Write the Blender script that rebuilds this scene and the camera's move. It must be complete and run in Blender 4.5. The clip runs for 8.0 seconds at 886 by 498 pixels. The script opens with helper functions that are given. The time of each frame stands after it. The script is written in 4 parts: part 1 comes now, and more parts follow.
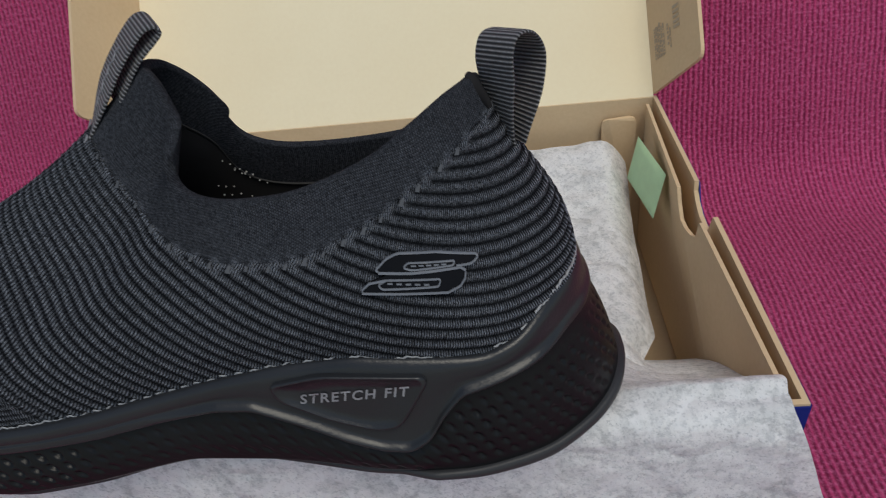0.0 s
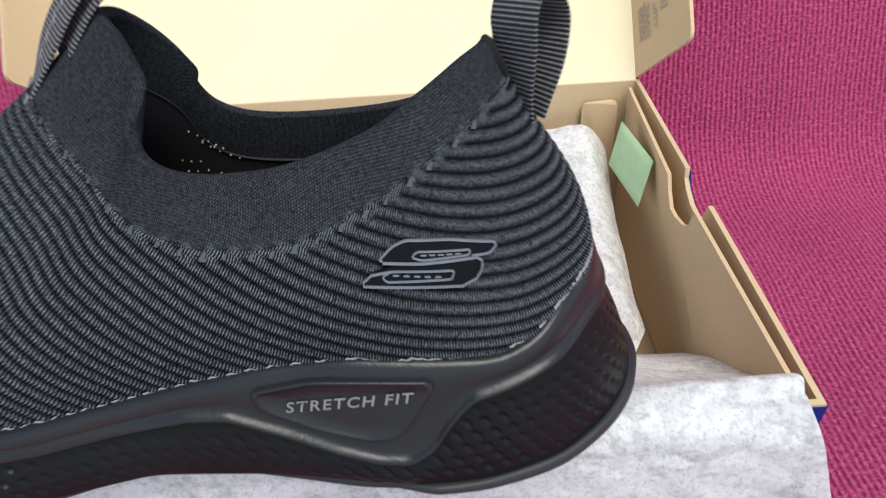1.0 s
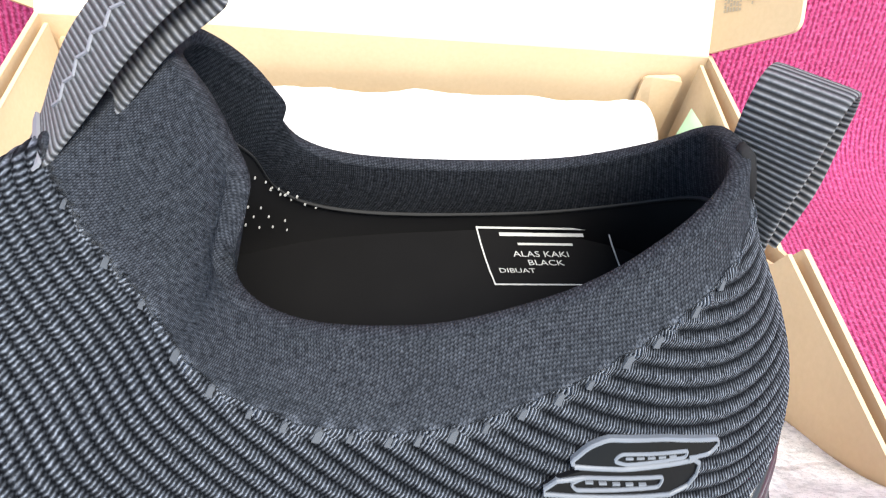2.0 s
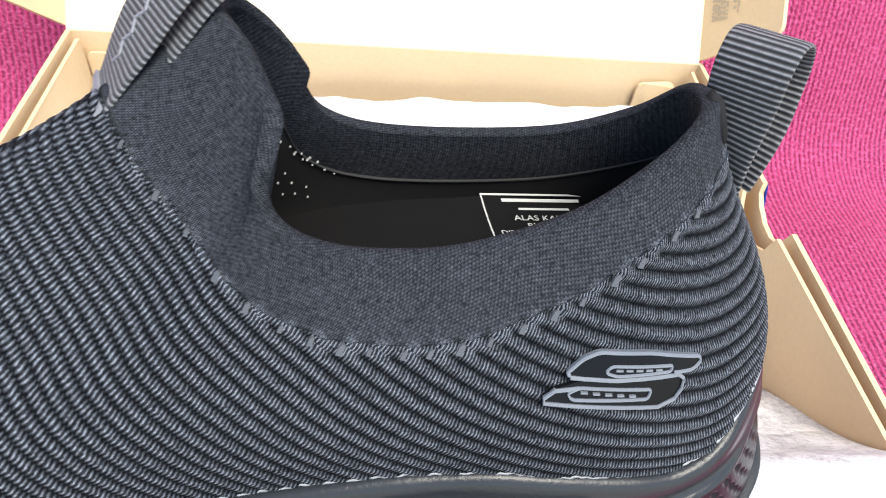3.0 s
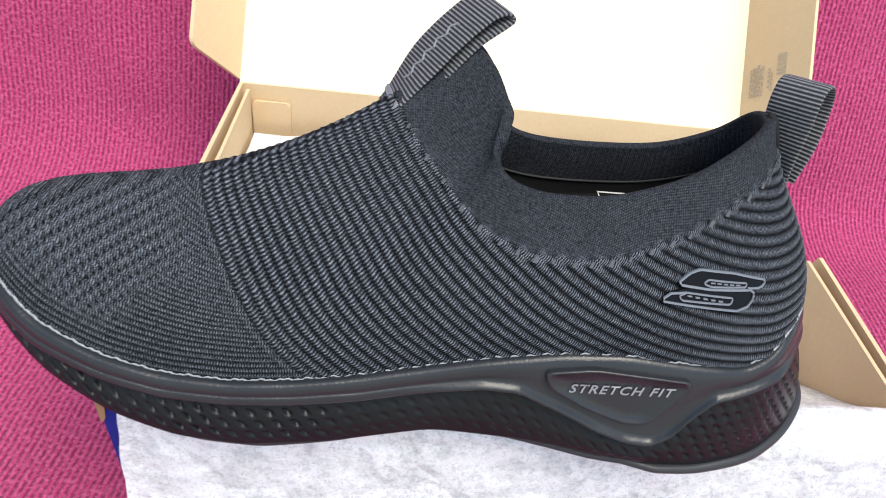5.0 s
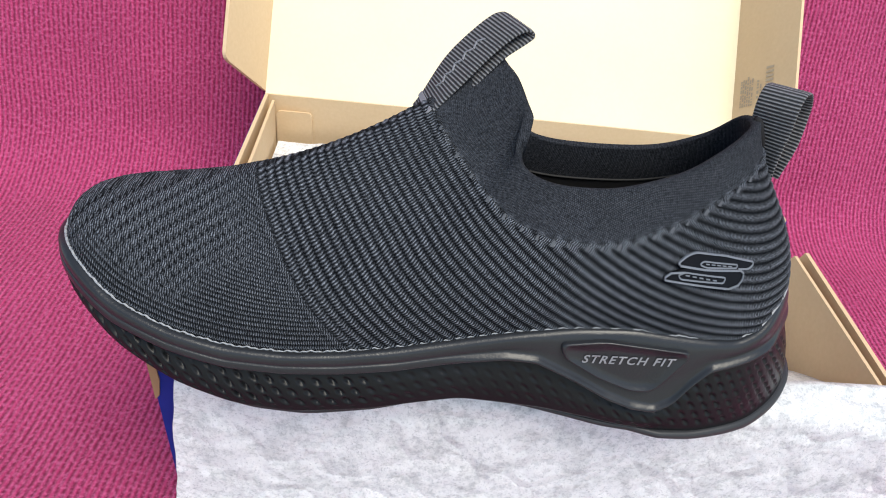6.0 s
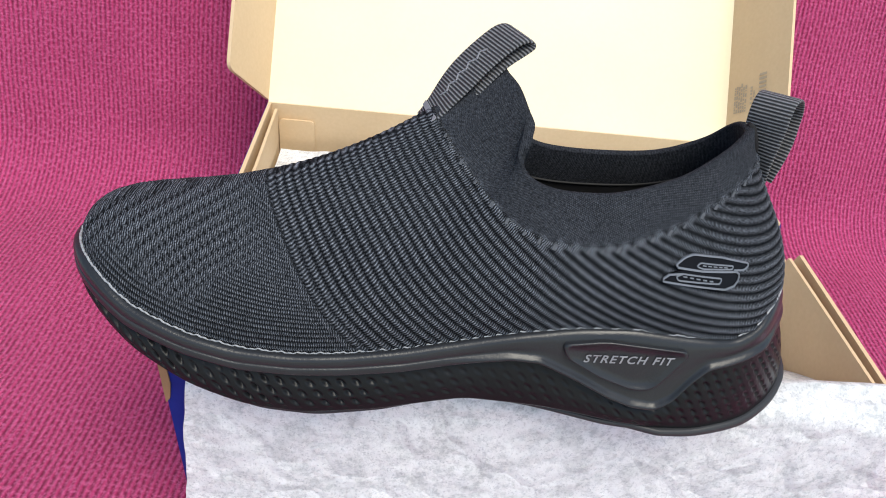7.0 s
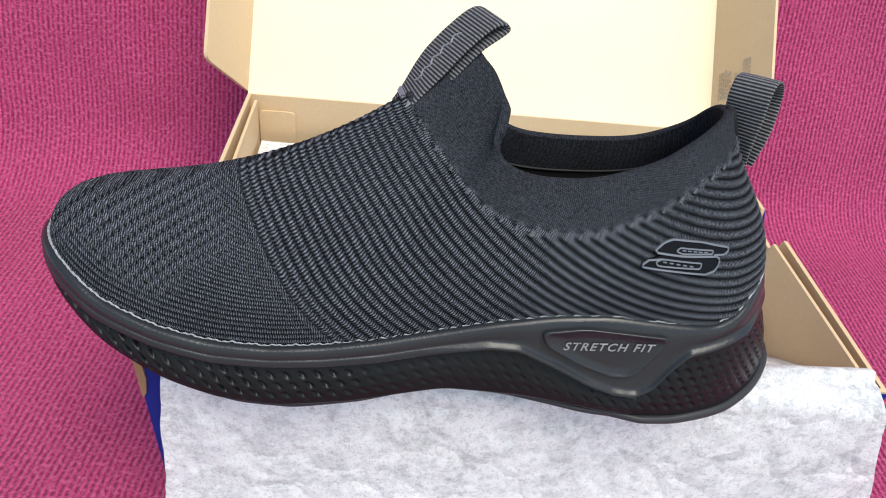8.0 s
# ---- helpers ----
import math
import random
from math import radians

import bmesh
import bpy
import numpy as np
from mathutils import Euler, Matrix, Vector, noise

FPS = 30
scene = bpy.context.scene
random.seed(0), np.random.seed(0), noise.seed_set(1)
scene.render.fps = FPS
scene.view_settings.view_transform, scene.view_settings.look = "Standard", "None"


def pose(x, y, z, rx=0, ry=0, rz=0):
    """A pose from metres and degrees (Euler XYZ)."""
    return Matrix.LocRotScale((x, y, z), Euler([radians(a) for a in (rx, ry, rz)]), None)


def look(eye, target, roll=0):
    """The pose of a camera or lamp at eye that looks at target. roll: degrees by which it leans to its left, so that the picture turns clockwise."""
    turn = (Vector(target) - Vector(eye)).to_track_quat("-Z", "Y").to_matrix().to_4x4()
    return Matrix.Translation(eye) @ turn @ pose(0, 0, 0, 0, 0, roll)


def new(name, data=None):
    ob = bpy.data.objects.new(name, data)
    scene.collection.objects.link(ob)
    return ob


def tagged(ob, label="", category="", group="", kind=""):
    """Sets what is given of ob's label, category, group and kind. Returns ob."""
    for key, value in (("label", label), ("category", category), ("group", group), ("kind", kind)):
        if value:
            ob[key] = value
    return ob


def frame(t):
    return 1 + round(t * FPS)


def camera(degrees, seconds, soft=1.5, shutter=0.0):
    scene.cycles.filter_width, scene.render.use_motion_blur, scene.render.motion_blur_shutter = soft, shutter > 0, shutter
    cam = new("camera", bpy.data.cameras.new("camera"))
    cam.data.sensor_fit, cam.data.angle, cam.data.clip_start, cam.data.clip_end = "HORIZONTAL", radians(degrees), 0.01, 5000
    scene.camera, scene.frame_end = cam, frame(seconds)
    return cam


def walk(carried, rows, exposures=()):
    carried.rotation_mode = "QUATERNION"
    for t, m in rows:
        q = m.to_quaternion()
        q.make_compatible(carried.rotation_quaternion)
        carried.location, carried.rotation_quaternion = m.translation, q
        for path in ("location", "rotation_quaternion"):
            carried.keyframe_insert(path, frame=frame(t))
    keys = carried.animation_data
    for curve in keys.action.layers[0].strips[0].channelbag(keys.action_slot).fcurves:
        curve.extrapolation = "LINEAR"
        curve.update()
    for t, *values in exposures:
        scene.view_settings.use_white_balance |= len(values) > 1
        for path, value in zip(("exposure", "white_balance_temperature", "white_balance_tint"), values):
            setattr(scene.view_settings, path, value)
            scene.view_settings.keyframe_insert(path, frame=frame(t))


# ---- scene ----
cam = camera(66.9, 8.0, soft=1.05, shutter=0.4)
PATH = [
    (0, (0.0726, -0.1984, 0.3071), (-0.0872, 1.2066, -0.8066), -8.1),
    (0.5, (0.0772, -0.1999, 0.2983), (-0.0414, 1.2151, -0.8079), -6.9),
    (1, (0.0538, -0.1802, 0.2942), (0.0444, 1.2016, -0.8593), -3.6),
    (1.5, (0.011, -0.113, 0.278), (0.35, 1.152, -1.233), 14.5),
    (1.7, (0.004, -0.099, 0.3), (0.253, 1.142, -1.248), 11.2),
    (2.8, (0.0026, -0.1241, 0.2989), (0.1857, 1.0393, -1.0088), 7.5),
    (3, (0.0018, -0.1267, 0.2989), (0.1751, 1.049, -0.9991), 7.7),
    (3.5, (-0.0097, -0.1487, 0.3033), (0.103, 1.085, -0.9472), 7.1),
    (4, (-0.0167, -0.1654, 0.3051), (0.081, 1.1088, -0.904), 7.1),
    (4.5, (-0.0317, -0.1839, 0.3121), (0.0801, 1.1246, -0.8592), 7.9),
    (6, (-0.0572, -0.2306, 0.3297), (0.0713, 1.1246, -0.7852), 8.2),
    (6.5, (-0.0581, -0.2341, 0.3315), (0.0792, 1.129, -0.7738), 8.1),
    (7, (-0.0607, -0.2367, 0.3332), (0.0757, 1.129, -0.7676), 8.0),
    (7.5, (-0.0572, -0.235, 0.3315), (0.0942, 1.1238, -0.7773), 8.0),
    (8, (-0.0546, -0.235, 0.3297), (0.1021, 1.1211, -0.7817), 7.8),
]
EXPOSURES = [(t, ev, 6950, 6) for t, ev in ((0, -1.1), (0.5, -0.7), (1.0, -0.25), (1.3, 0.25), (1.5, 0.85), (1.7, 0.95), (2.8, 0.75), (3.5, 0.6), (4.5, 0.45), (6.0, 0.0), (8.0, -0.03))]
walk(cam, [(t, look(eye, target, roll)) for t, eye, target, roll in PATH], EXPOSURES)

# world, sun, exposure
def build_light():
    w = bpy.data.worlds.new("sky")
    scene.world = w
    w.use_nodes = True
    nt = w.node_tree
    nt.nodes.clear()
    sky = nt.nodes.new("ShaderNodeTexSky")
    sky.sky_type = "NISHITA"
    sky.sun_disc = False
    sky.sun_elevation = radians(64)
    sky.sun_rotation = radians(152)
    bg = nt.nodes.new("ShaderNodeBackground")
    bg.inputs["Strength"].default_value = 0.25
    out = nt.nodes.new("ShaderNodeOutputWorld")
    nt.links.new(sky.outputs["Color"], bg.inputs["Color"])
    nt.links.new(bg.outputs["Background"], out.inputs["Surface"])
    lamp = bpy.data.lights.new("sun", "SUN")
    lamp.energy = 3.15
    lamp.angle = radians(30)
    lamp.color = (1.0, 0.97, 0.92)
    sun = new("sun", lamp)
    sun.matrix_world = look((0.28, -0.53, 1.25), (0, 0, 0))


build_light()


# ---------------------------------------------------------------- materials
class Nodes:
    """A small wrapper to write node trees in few lines."""

    def __init__(self, name):
        self.m = bpy.data.materials.new(name)
        self.m.use_nodes = True
        self.t = self.m.node_tree
        self.bsdf = self.t.nodes["Principled BSDF"]
        self.out = self.t.nodes["Material Output"]

    def n(self, kind, **kw):
        node = self.t.nodes.new(kind)
        for k, v in kw.items():
            node.inputs[k.replace("_", " ")].default_value = v
        return node

    def l(self, a, b):
        self.t.links.new(a, b)

    def coord(self, which="Object"):
        return self.t.nodes.new("ShaderNodeTexCoord").outputs[which]

    def noise(self, scale, detail=4, vec=None, rough=0.55):
        node = self.n("ShaderNodeTexNoise", Scale=scale, Detail=detail, Roughness=rough)
        self.l(vec if vec is not None else self.coord(), node.inputs["Vector"])
        return node.outputs["Fac"]

    def ramp(self, fac, stops):
        node = self.t.nodes.new("ShaderNodeValToRGB")
        els = node.color_ramp.elements
        while len(els) < len(stops):
            els.new(0.5)
        for e, (p, c) in zip(els, stops):
            e.position = p
            e.color = (*c, 1)
        self.l(fac, node.inputs["Fac"])
        return node.outputs["Color"]

    def math(self, op, a, b=None):
        node = self.t.nodes.new("ShaderNodeMath")
        node.operation = op
        for i, v in enumerate((a, b)):
            if v is None:
                continue
            if isinstance(v, (int, float)):
                node.inputs[i].default_value = v
            else:
                self.l(v, node.inputs[i])
        return node.outputs[0]

    def mix(self, fac, a, b, mode="MIX"):
        node = self.t.nodes.new("ShaderNodeMix")
        node.data_type = "RGBA"
        node.blend_type = mode
        for i, v in ((0, fac), (6, a), (7, b)):
            if isinstance(v, (int, float)):
                node.inputs[i].default_value = v
            elif isinstance(v, tuple):
                node.inputs[i].default_value = (*v, 1)
            else:
                self.l(v, node.inputs[i])
        return node.outputs[2]

    def bump(self, height, strength, dist, prev=None):
        node = self.n("ShaderNodeBump", Strength=strength, Distance=dist)
        self.l(height, node.inputs["Height"])
        if prev is not None:
            self.l(prev, node.inputs["Normal"])
        return node.outputs["Normal"]

    def done(self, color=None, rough=0.6, normal=None, **kw):
        if color is not None:
            if isinstance(color, tuple):
                self.bsdf.inputs["Base Color"].default_value = (*color, 1)
            else:
                self.l(color, self.bsdf.inputs["Base Color"])
        if isinstance(rough, (int, float)):
            self.bsdf.inputs["Roughness"].default_value = rough
        else:
            self.l(rough, self.bsdf.inputs["Roughness"])
        if normal is not None:
            self.l(normal, self.bsdf.inputs["Normal"])
        for k, v in kw.items():
            self.bsdf.inputs[k.replace("_", " ")].default_value = v
        return self.m


def sep(n, vec):
    s = n.t.nodes.new("ShaderNodeSeparateXYZ")
    n.l(vec, s.inputs[0])
    return s.outputs


def mat_cardboard():
    n = Nodes("kraft_cardboard")
    big = n.noise(14, 3)
    fine = n.noise(420, 3)
    col = n.mix(n.math("MULTIPLY", fine, 0.55), n.ramp(big, [(0.3, (0.66, 0.485, 0.295)), (0.7, (0.72, 0.545, 0.345))]), (0.54, 0.375, 0.21))
    nrm = n.bump(fine, 0.12, 0.0004)
    return n.done(col, 0.72, nrm, Specular_IOR_Level=0.3)


def mat_lid_liner():
    n = Nodes("pale_kraft_liner")
    big = n.noise(9, 3)
    fine = n.noise(380, 3)
    col = n.mix(n.math("MULTIPLY", fine, 0.35), n.ramp(big, [(0.3, (0.84, 0.73, 0.50)), (0.7, (0.88, 0.78, 0.55))]), (0.76, 0.62, 0.40))
    return n.done(col, 0.7, n.bump(fine, 0.1, 0.0004), Specular_IOR_Level=0.3)


def mat_blue():
    n = Nodes("blue_printed_card")
    col = n.ramp(n.noise(60, 3), [(0.3, (0.004, 0.016, 0.17)), (0.7, (0.006, 0.022, 0.21))])
    return n.done(col, 0.6, None, Specular_IOR_Level=0.2)


def mat_tissue():
    n = Nodes("white_tissue_paper")
    fibre = n.noise(330, 5, rough=0.75)
    cloud = n.noise(46, 5, rough=0.65)
    spot = n.noise(130, 4)
    col = n.mix(0.5, n.ramp(cloud, [(0.42, (0.60, 0.61, 0.61)), (0.54, (0.90, 0.90, 0.90))]), n.ramp(fibre, [(0.41, (0.56, 0.57, 0.58)), (0.52, (0.93, 0.93, 0.925))]))
    col = n.mix(n.ramp(spot, [(0.52, (0, 0, 0)), (0.60, (0.75, 0.75, 0.75))]), col, (0.93, 0.93, 0.93))
    fleck = n.ramp(n.noise(820, 3, rough=0.7), [(0.34, (0.55, 0.55, 0.55)), (0.45, (0, 0, 0))])
    col = n.mix(fleck, col, (0.40, 0.41, 0.43))
    warp = n.n("ShaderNodeTexNoise", Scale=20.0, Detail=3.0)
    n.l(n.coord(), warp.inputs["Vector"])
    mv = n.t.nodes.new("ShaderNodeVectorMath")
    mv.operation = "MULTIPLY_ADD"
    n.l(warp.outputs["Color"], mv.inputs[0])
    mv.inputs[1].default_value = (0.035, 0.035, 0.035)
    n.l(n.coord(), mv.inputs[2])
    facet = n.n("ShaderNodeTexVoronoi", Scale=34.0)
    facet.feature = "DISTANCE_TO_EDGE"
    n.l(mv.outputs[0], facet.inputs["Vector"])
    crease = n.ramp(facet.outputs["Distance"], [(0.0, (0, 0, 0)), (0.16, (1, 1, 1))])
    nrm = n.bump(fibre, 0.8, 0.0008, n.bump(spot, 0.35, 0.0012, n.bump(cloud, 0.15, 0.003, n.bump(crease, 0.5, 0.0014))))
    m = n.done(col, 0.6, nrm, Specular_IOR_Level=0.3)
    tr = n.n("ShaderNodeBsdfTranslucent")
    n.l(col, tr.inputs["Color"])
    mx = n.n("ShaderNodeMixShader", Fac=0.2)
    n.l(n.bsdf.outputs[0], mx.inputs[1])
    n.l(tr.outputs[0], mx.inputs[2])
    n.l(mx.outputs[0], n.out.inputs["Surface"])
    return m


def mat_fabric(turn):
    """Burgundy ribbed upholstery; turn: the ribs' direction in degrees."""
    n = Nodes("burgundy_ribbed_fabric")
    mp = n.t.nodes.new("ShaderNodeMapping")
    mp.inputs["Rotation"].default_value = (0, 0, radians(turn))
    n.l(n.coord("UV"), mp.inputs["Vector"])
    uv = mp.outputs[0]
    wob = n.n("ShaderNodeTexNoise", Scale=30.0, Detail=2.0)
    n.l(uv, wob.inputs["Vector"])
    x, y, _ = sep(n, uv)
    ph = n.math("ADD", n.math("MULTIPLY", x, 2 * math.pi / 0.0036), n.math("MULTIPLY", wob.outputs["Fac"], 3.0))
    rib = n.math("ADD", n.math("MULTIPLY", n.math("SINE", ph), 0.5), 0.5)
    st = n.math("SINE", n.math("MULTIPLY", y, 2 * math.pi / 0.0022))
    weave = n.math("MULTIPLY", n.math("ADD", n.math("MULTIPLY", st, 0.5), 0.5), rib)
    lint = n.n("ShaderNodeTexNoise", Scale=430.0, Detail=5.0, Roughness=0.75)
    n.l(uv, lint.inputs["Vector"])
    patch = n.n("ShaderNodeTexNoise", Scale=16.0, Detail=4.0)
    n.l(uv, patch.inputs["Vector"])
    base = n.ramp(patch.outputs["Fac"], [(0.3, (0.47, 0.041, 0.146)), (0.7, (0.57, 0.054, 0.182))])
    # shade in the grooves between the ribs is put into the colour
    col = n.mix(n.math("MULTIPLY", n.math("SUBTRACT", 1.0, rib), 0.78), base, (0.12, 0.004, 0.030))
    # lint grains painted paler, as if catching light
    col = n.mix(n.ramp(lint.outputs["Fac"], [(0.47, (0, 0, 0)), (0.60, (0.6, 0.6, 0.6))]), col, (0.72, 0.150, 0.33))
    h = n.math("ADD", n.math("ADD", rib, n.math("MULTIPLY", weave, 0.3)), n.math("MULTIPLY", lint.outputs["Fac"], 1.5))
    return n.done(col, 0.9, n.bump(h, 0.9, 0.0012), Specular_IOR_Level=0.2, Sheen_Weight=0.05, Sheen_Roughness=0.5)


def mat_knit(name, dark, light, pitch, row, slant, strength, grain, jitter=5.0):
    """Black knit: chained stitches along the surface's own map; lit crests and shaded hollows are painted into the
    colour.
    """
    n = Nodes(name)
    u, v, _ = sep(n, n.coord("UV"))
    lane = n.math("MULTIPLY", v, 1.0 / row)
    zig = n.math("ABSOLUTE", n.math("SUBTRACT", n.math("FRACT", lane), 0.5))
    jit = n.noise(260, 2)
    ph = n.math("ADD", n.math("ADD", n.math("MULTIPLY", u, 2 * math.pi / pitch), n.math("MULTIPLY", zig, slant)), n.math("MULTIPLY", jit, jitter))
    ph = n.math("ADD", ph, n.math("MULTIPLY", n.math("FLOOR", lane), 2.1))
    stitch = n.math("ADD", n.math("MULTIPLY", n.math("SINE", ph), 0.5), 0.5)
    att = n.t.nodes.new("ShaderNodeAttribute")
    att.attribute_name = "crest"
    fuzz = n.noise(grain, 4, rough=0.7)
    big = n.noise(30, 3)
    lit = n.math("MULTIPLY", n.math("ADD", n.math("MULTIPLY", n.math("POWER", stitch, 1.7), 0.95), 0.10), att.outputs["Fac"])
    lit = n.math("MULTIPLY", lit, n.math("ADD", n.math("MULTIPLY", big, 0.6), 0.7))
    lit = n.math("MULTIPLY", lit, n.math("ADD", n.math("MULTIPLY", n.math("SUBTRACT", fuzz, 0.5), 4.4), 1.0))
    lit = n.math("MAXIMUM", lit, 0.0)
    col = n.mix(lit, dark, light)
    h = n.math("ADD", n.math("MULTIPLY", stitch, att.outputs["Fac"]), n.math("MULTIPLY", fuzz, 0.6))
    return n.done(col, 0.95, n.bump(h, strength, 0.0006), Specular_IOR_Level=0.02)


def mat_fine_knit(name, dark, light):
    """Dense plain knit: fine upright columns of small loops, fuzzy and uneven."""
    n = Nodes(name)
    u, v, _ = sep(n, n.coord("UV"))
    wob = n.noise(120, 3)
    uu = n.math("ADD", n.math("MULTIPLY", u, 1 / 0.00105), n.math("MULTIPLY", wob, 1.6))
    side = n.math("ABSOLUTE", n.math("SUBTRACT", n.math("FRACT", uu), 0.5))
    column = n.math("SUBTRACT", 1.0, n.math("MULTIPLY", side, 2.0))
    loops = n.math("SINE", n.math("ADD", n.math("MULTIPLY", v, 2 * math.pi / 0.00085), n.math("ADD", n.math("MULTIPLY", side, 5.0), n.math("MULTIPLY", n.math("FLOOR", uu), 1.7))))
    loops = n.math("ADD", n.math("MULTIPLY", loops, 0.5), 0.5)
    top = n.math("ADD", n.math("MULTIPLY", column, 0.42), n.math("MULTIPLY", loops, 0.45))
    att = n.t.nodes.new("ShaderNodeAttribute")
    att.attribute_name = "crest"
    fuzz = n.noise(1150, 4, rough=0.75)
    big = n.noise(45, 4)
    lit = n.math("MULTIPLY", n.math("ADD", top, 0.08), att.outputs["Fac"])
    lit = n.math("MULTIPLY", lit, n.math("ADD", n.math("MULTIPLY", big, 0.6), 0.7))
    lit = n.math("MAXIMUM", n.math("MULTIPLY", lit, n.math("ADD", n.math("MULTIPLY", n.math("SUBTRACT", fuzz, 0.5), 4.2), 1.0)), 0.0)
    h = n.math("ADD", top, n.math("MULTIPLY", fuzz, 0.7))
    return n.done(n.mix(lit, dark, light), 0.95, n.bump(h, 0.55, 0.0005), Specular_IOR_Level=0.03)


def mat_rubber(name, c, rough, bump=0.25, scale=900, gloss=0.3):
    n = Nodes(name)
    f = n.noise(scale, 3)
    big = n.noise(40, 4)
    col = n.mix(n.math("MULTIPLY", big, 0.6), c, tuple(1.7 * v for v in c))
    rg = n.math("ADD", n.math("MULTIPLY", big, 0.18), rough - 0.09)
    return n.done(col, rg, n.bump(f, bump, 0.0003), Specular_IOR_Level=gloss)


def mat_webbing():
    """Grosgrain tape: ribs across its length."""
    n = Nodes("black_grosgrain_tape")
    u, v, _ = sep(n, n.coord("UV"))
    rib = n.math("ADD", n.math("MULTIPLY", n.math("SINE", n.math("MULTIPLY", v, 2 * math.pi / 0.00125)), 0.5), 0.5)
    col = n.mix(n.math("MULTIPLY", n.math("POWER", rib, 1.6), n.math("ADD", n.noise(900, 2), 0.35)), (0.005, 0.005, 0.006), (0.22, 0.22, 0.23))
    return n.done(col, 0.75, n.bump(rib, 0.8, 0.0005), Sheen_Weight=0.1)


def mat_plain(name, c, rough=0.5, **kw):
    n = Nodes(name)
    big = n.noise(120, 3)
    return n.done(n.mix(big, tuple(0.85 * v for v in c), tuple(min(1, 1.1 * v) for v in c)), rough, None, **kw)


CARD = mat_cardboard()
LINER = mat_lid_liner()
BLUE = mat_blue()
TISSUE = mat_tissue()
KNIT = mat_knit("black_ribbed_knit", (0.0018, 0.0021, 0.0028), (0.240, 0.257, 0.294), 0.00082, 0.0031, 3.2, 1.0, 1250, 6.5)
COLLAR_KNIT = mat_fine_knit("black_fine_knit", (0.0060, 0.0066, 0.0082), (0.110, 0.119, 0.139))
CORD = mat_plain("dark_grey_cord", (0.017, 0.017, 0.018), 0.8)
LINING = mat_plain("black_lining_textile", (0.0210, 0.0205, 0.0215), 0.95, Specular_IOR_Level=0.12)
INSOLE = mat_plain("black_foam_insole", (0.0080, 0.0078, 0.0083), 0.95, Specular_IOR_Level=0.1)
BAND = mat_rubber("black_satin_rubber", (0.0155, 0.0163, 0.0182), 0.31, 0.35, 900, 0.36)
FOAM = mat_rubber("black_moulded_foam", (0.0056, 0.0060, 0.0068), 0.35, 0.3, 700, 0.18)
OUTSOLE = mat_rubber("black_outsole_rubber", (0.024, 0.0245, 0.0265), 0.45)
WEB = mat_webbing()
PRINT = mat_plain("grey_print", (0.23, 0.235, 0.25), 0.4)
GREY = mat_plain("grey_rubber_print", (0.15, 0.16, 0.18), 0.35)
GLOSS = mat_plain("glossy_black_film", (0.006, 0.006, 0.007), 0.24, Specular_IOR_Level=0.1)
WHITE_PRINT_AND_DOTS = mat_plain("white_print_and_light_dots", (0.50, 0.50, 0.49), 0.6)
INK = mat_plain("faded_grey_ink", (0.45, 0.36, 0.26), 0.8)
PALE_LINE = mat_plain("pale_grey_line", (0.29, 0.295, 0.31), 0.4)
TUFT = mat_plain("grey_yarn", (0.090, 0.095, 0.105), 0.9, Specular_IOR_Level=0.1)
STITCH = mat_plain("grey_thread", (0.22, 0.22, 0.24), 0.7)
GREEN = mat_plain("pale_green_paper", (0.50, 0.72, 0.42), 0.7)
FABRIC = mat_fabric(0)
WORN_SHADED = mat_plain("worn_shaded_card", (0.30, 0.17, 0.085), 0.8)
FLOOR = mat_plain("pale_floor", (0.45, 0.42, 0.38), 0.5)


# ---------------------------------------------------------------- mesh helpers
def part(name, bm, material, parent=None, label="", smooth=False):
    me = bpy.data.meshes.new(name)
    bm.to_mesh(me)
    bm.free()
    me.materials.append(material)
    if smooth:
        me.shade_smooth()
    ob = new(name, me)
    if parent is not None:
        ob.parent = parent
    if label:
        ob["label"] = label
    return ob


def mesh_part(name, verts, faces, materials, parent=None, label="", smooth=True, uv=None, crest=None, index=None):
    """One object from arrays; uv and crest are per vertex, index is the material slot per face."""
    me = bpy.data.meshes.new(name)
    me.from_pydata([tuple(v) for v in verts.tolist()], [], faces.tolist())
    for m in materials:
        me.materials.append(m)
    if uv is not None:
        layer = me.uv_layers.new(name="map")
        loops = np.zeros(len(me.loops), dtype=np.int32)
        me.loops.foreach_get("vertex_index", loops)
        layer.data.foreach_set("uv", uv[loops].astype(np.float32).ravel())
    if crest is not None:
        att = me.attributes.new("crest", "FLOAT", "POINT")
        att.data.foreach_set("value", crest.astype(np.float32))
    if index is not None:
        me.polygons.foreach_set("material_index", index.astype(np.int32))
    if smooth:
        me.shade_smooth()
    me.update()
    ob = new(name, me)
    if parent is not None:
        ob.parent = parent
    if label:
        ob["label"] = label
    return ob


def grid_faces(nu, nv, closed):
    """Quads of a grid of nu by nv points, stored row by row; closed: the first direction wraps."""
    i = np.arange(nu if closed else nu - 1)
    j = np.arange(nv - 1)
    a, b = np.meshgrid(i, j, indexing="ij")
    a2 = (a + 1) % nu
    return np.stack([a * nv + b, a2 * nv + b, a2 * nv + b + 1, a * nv + b + 1], -1).reshape(-1, 4)


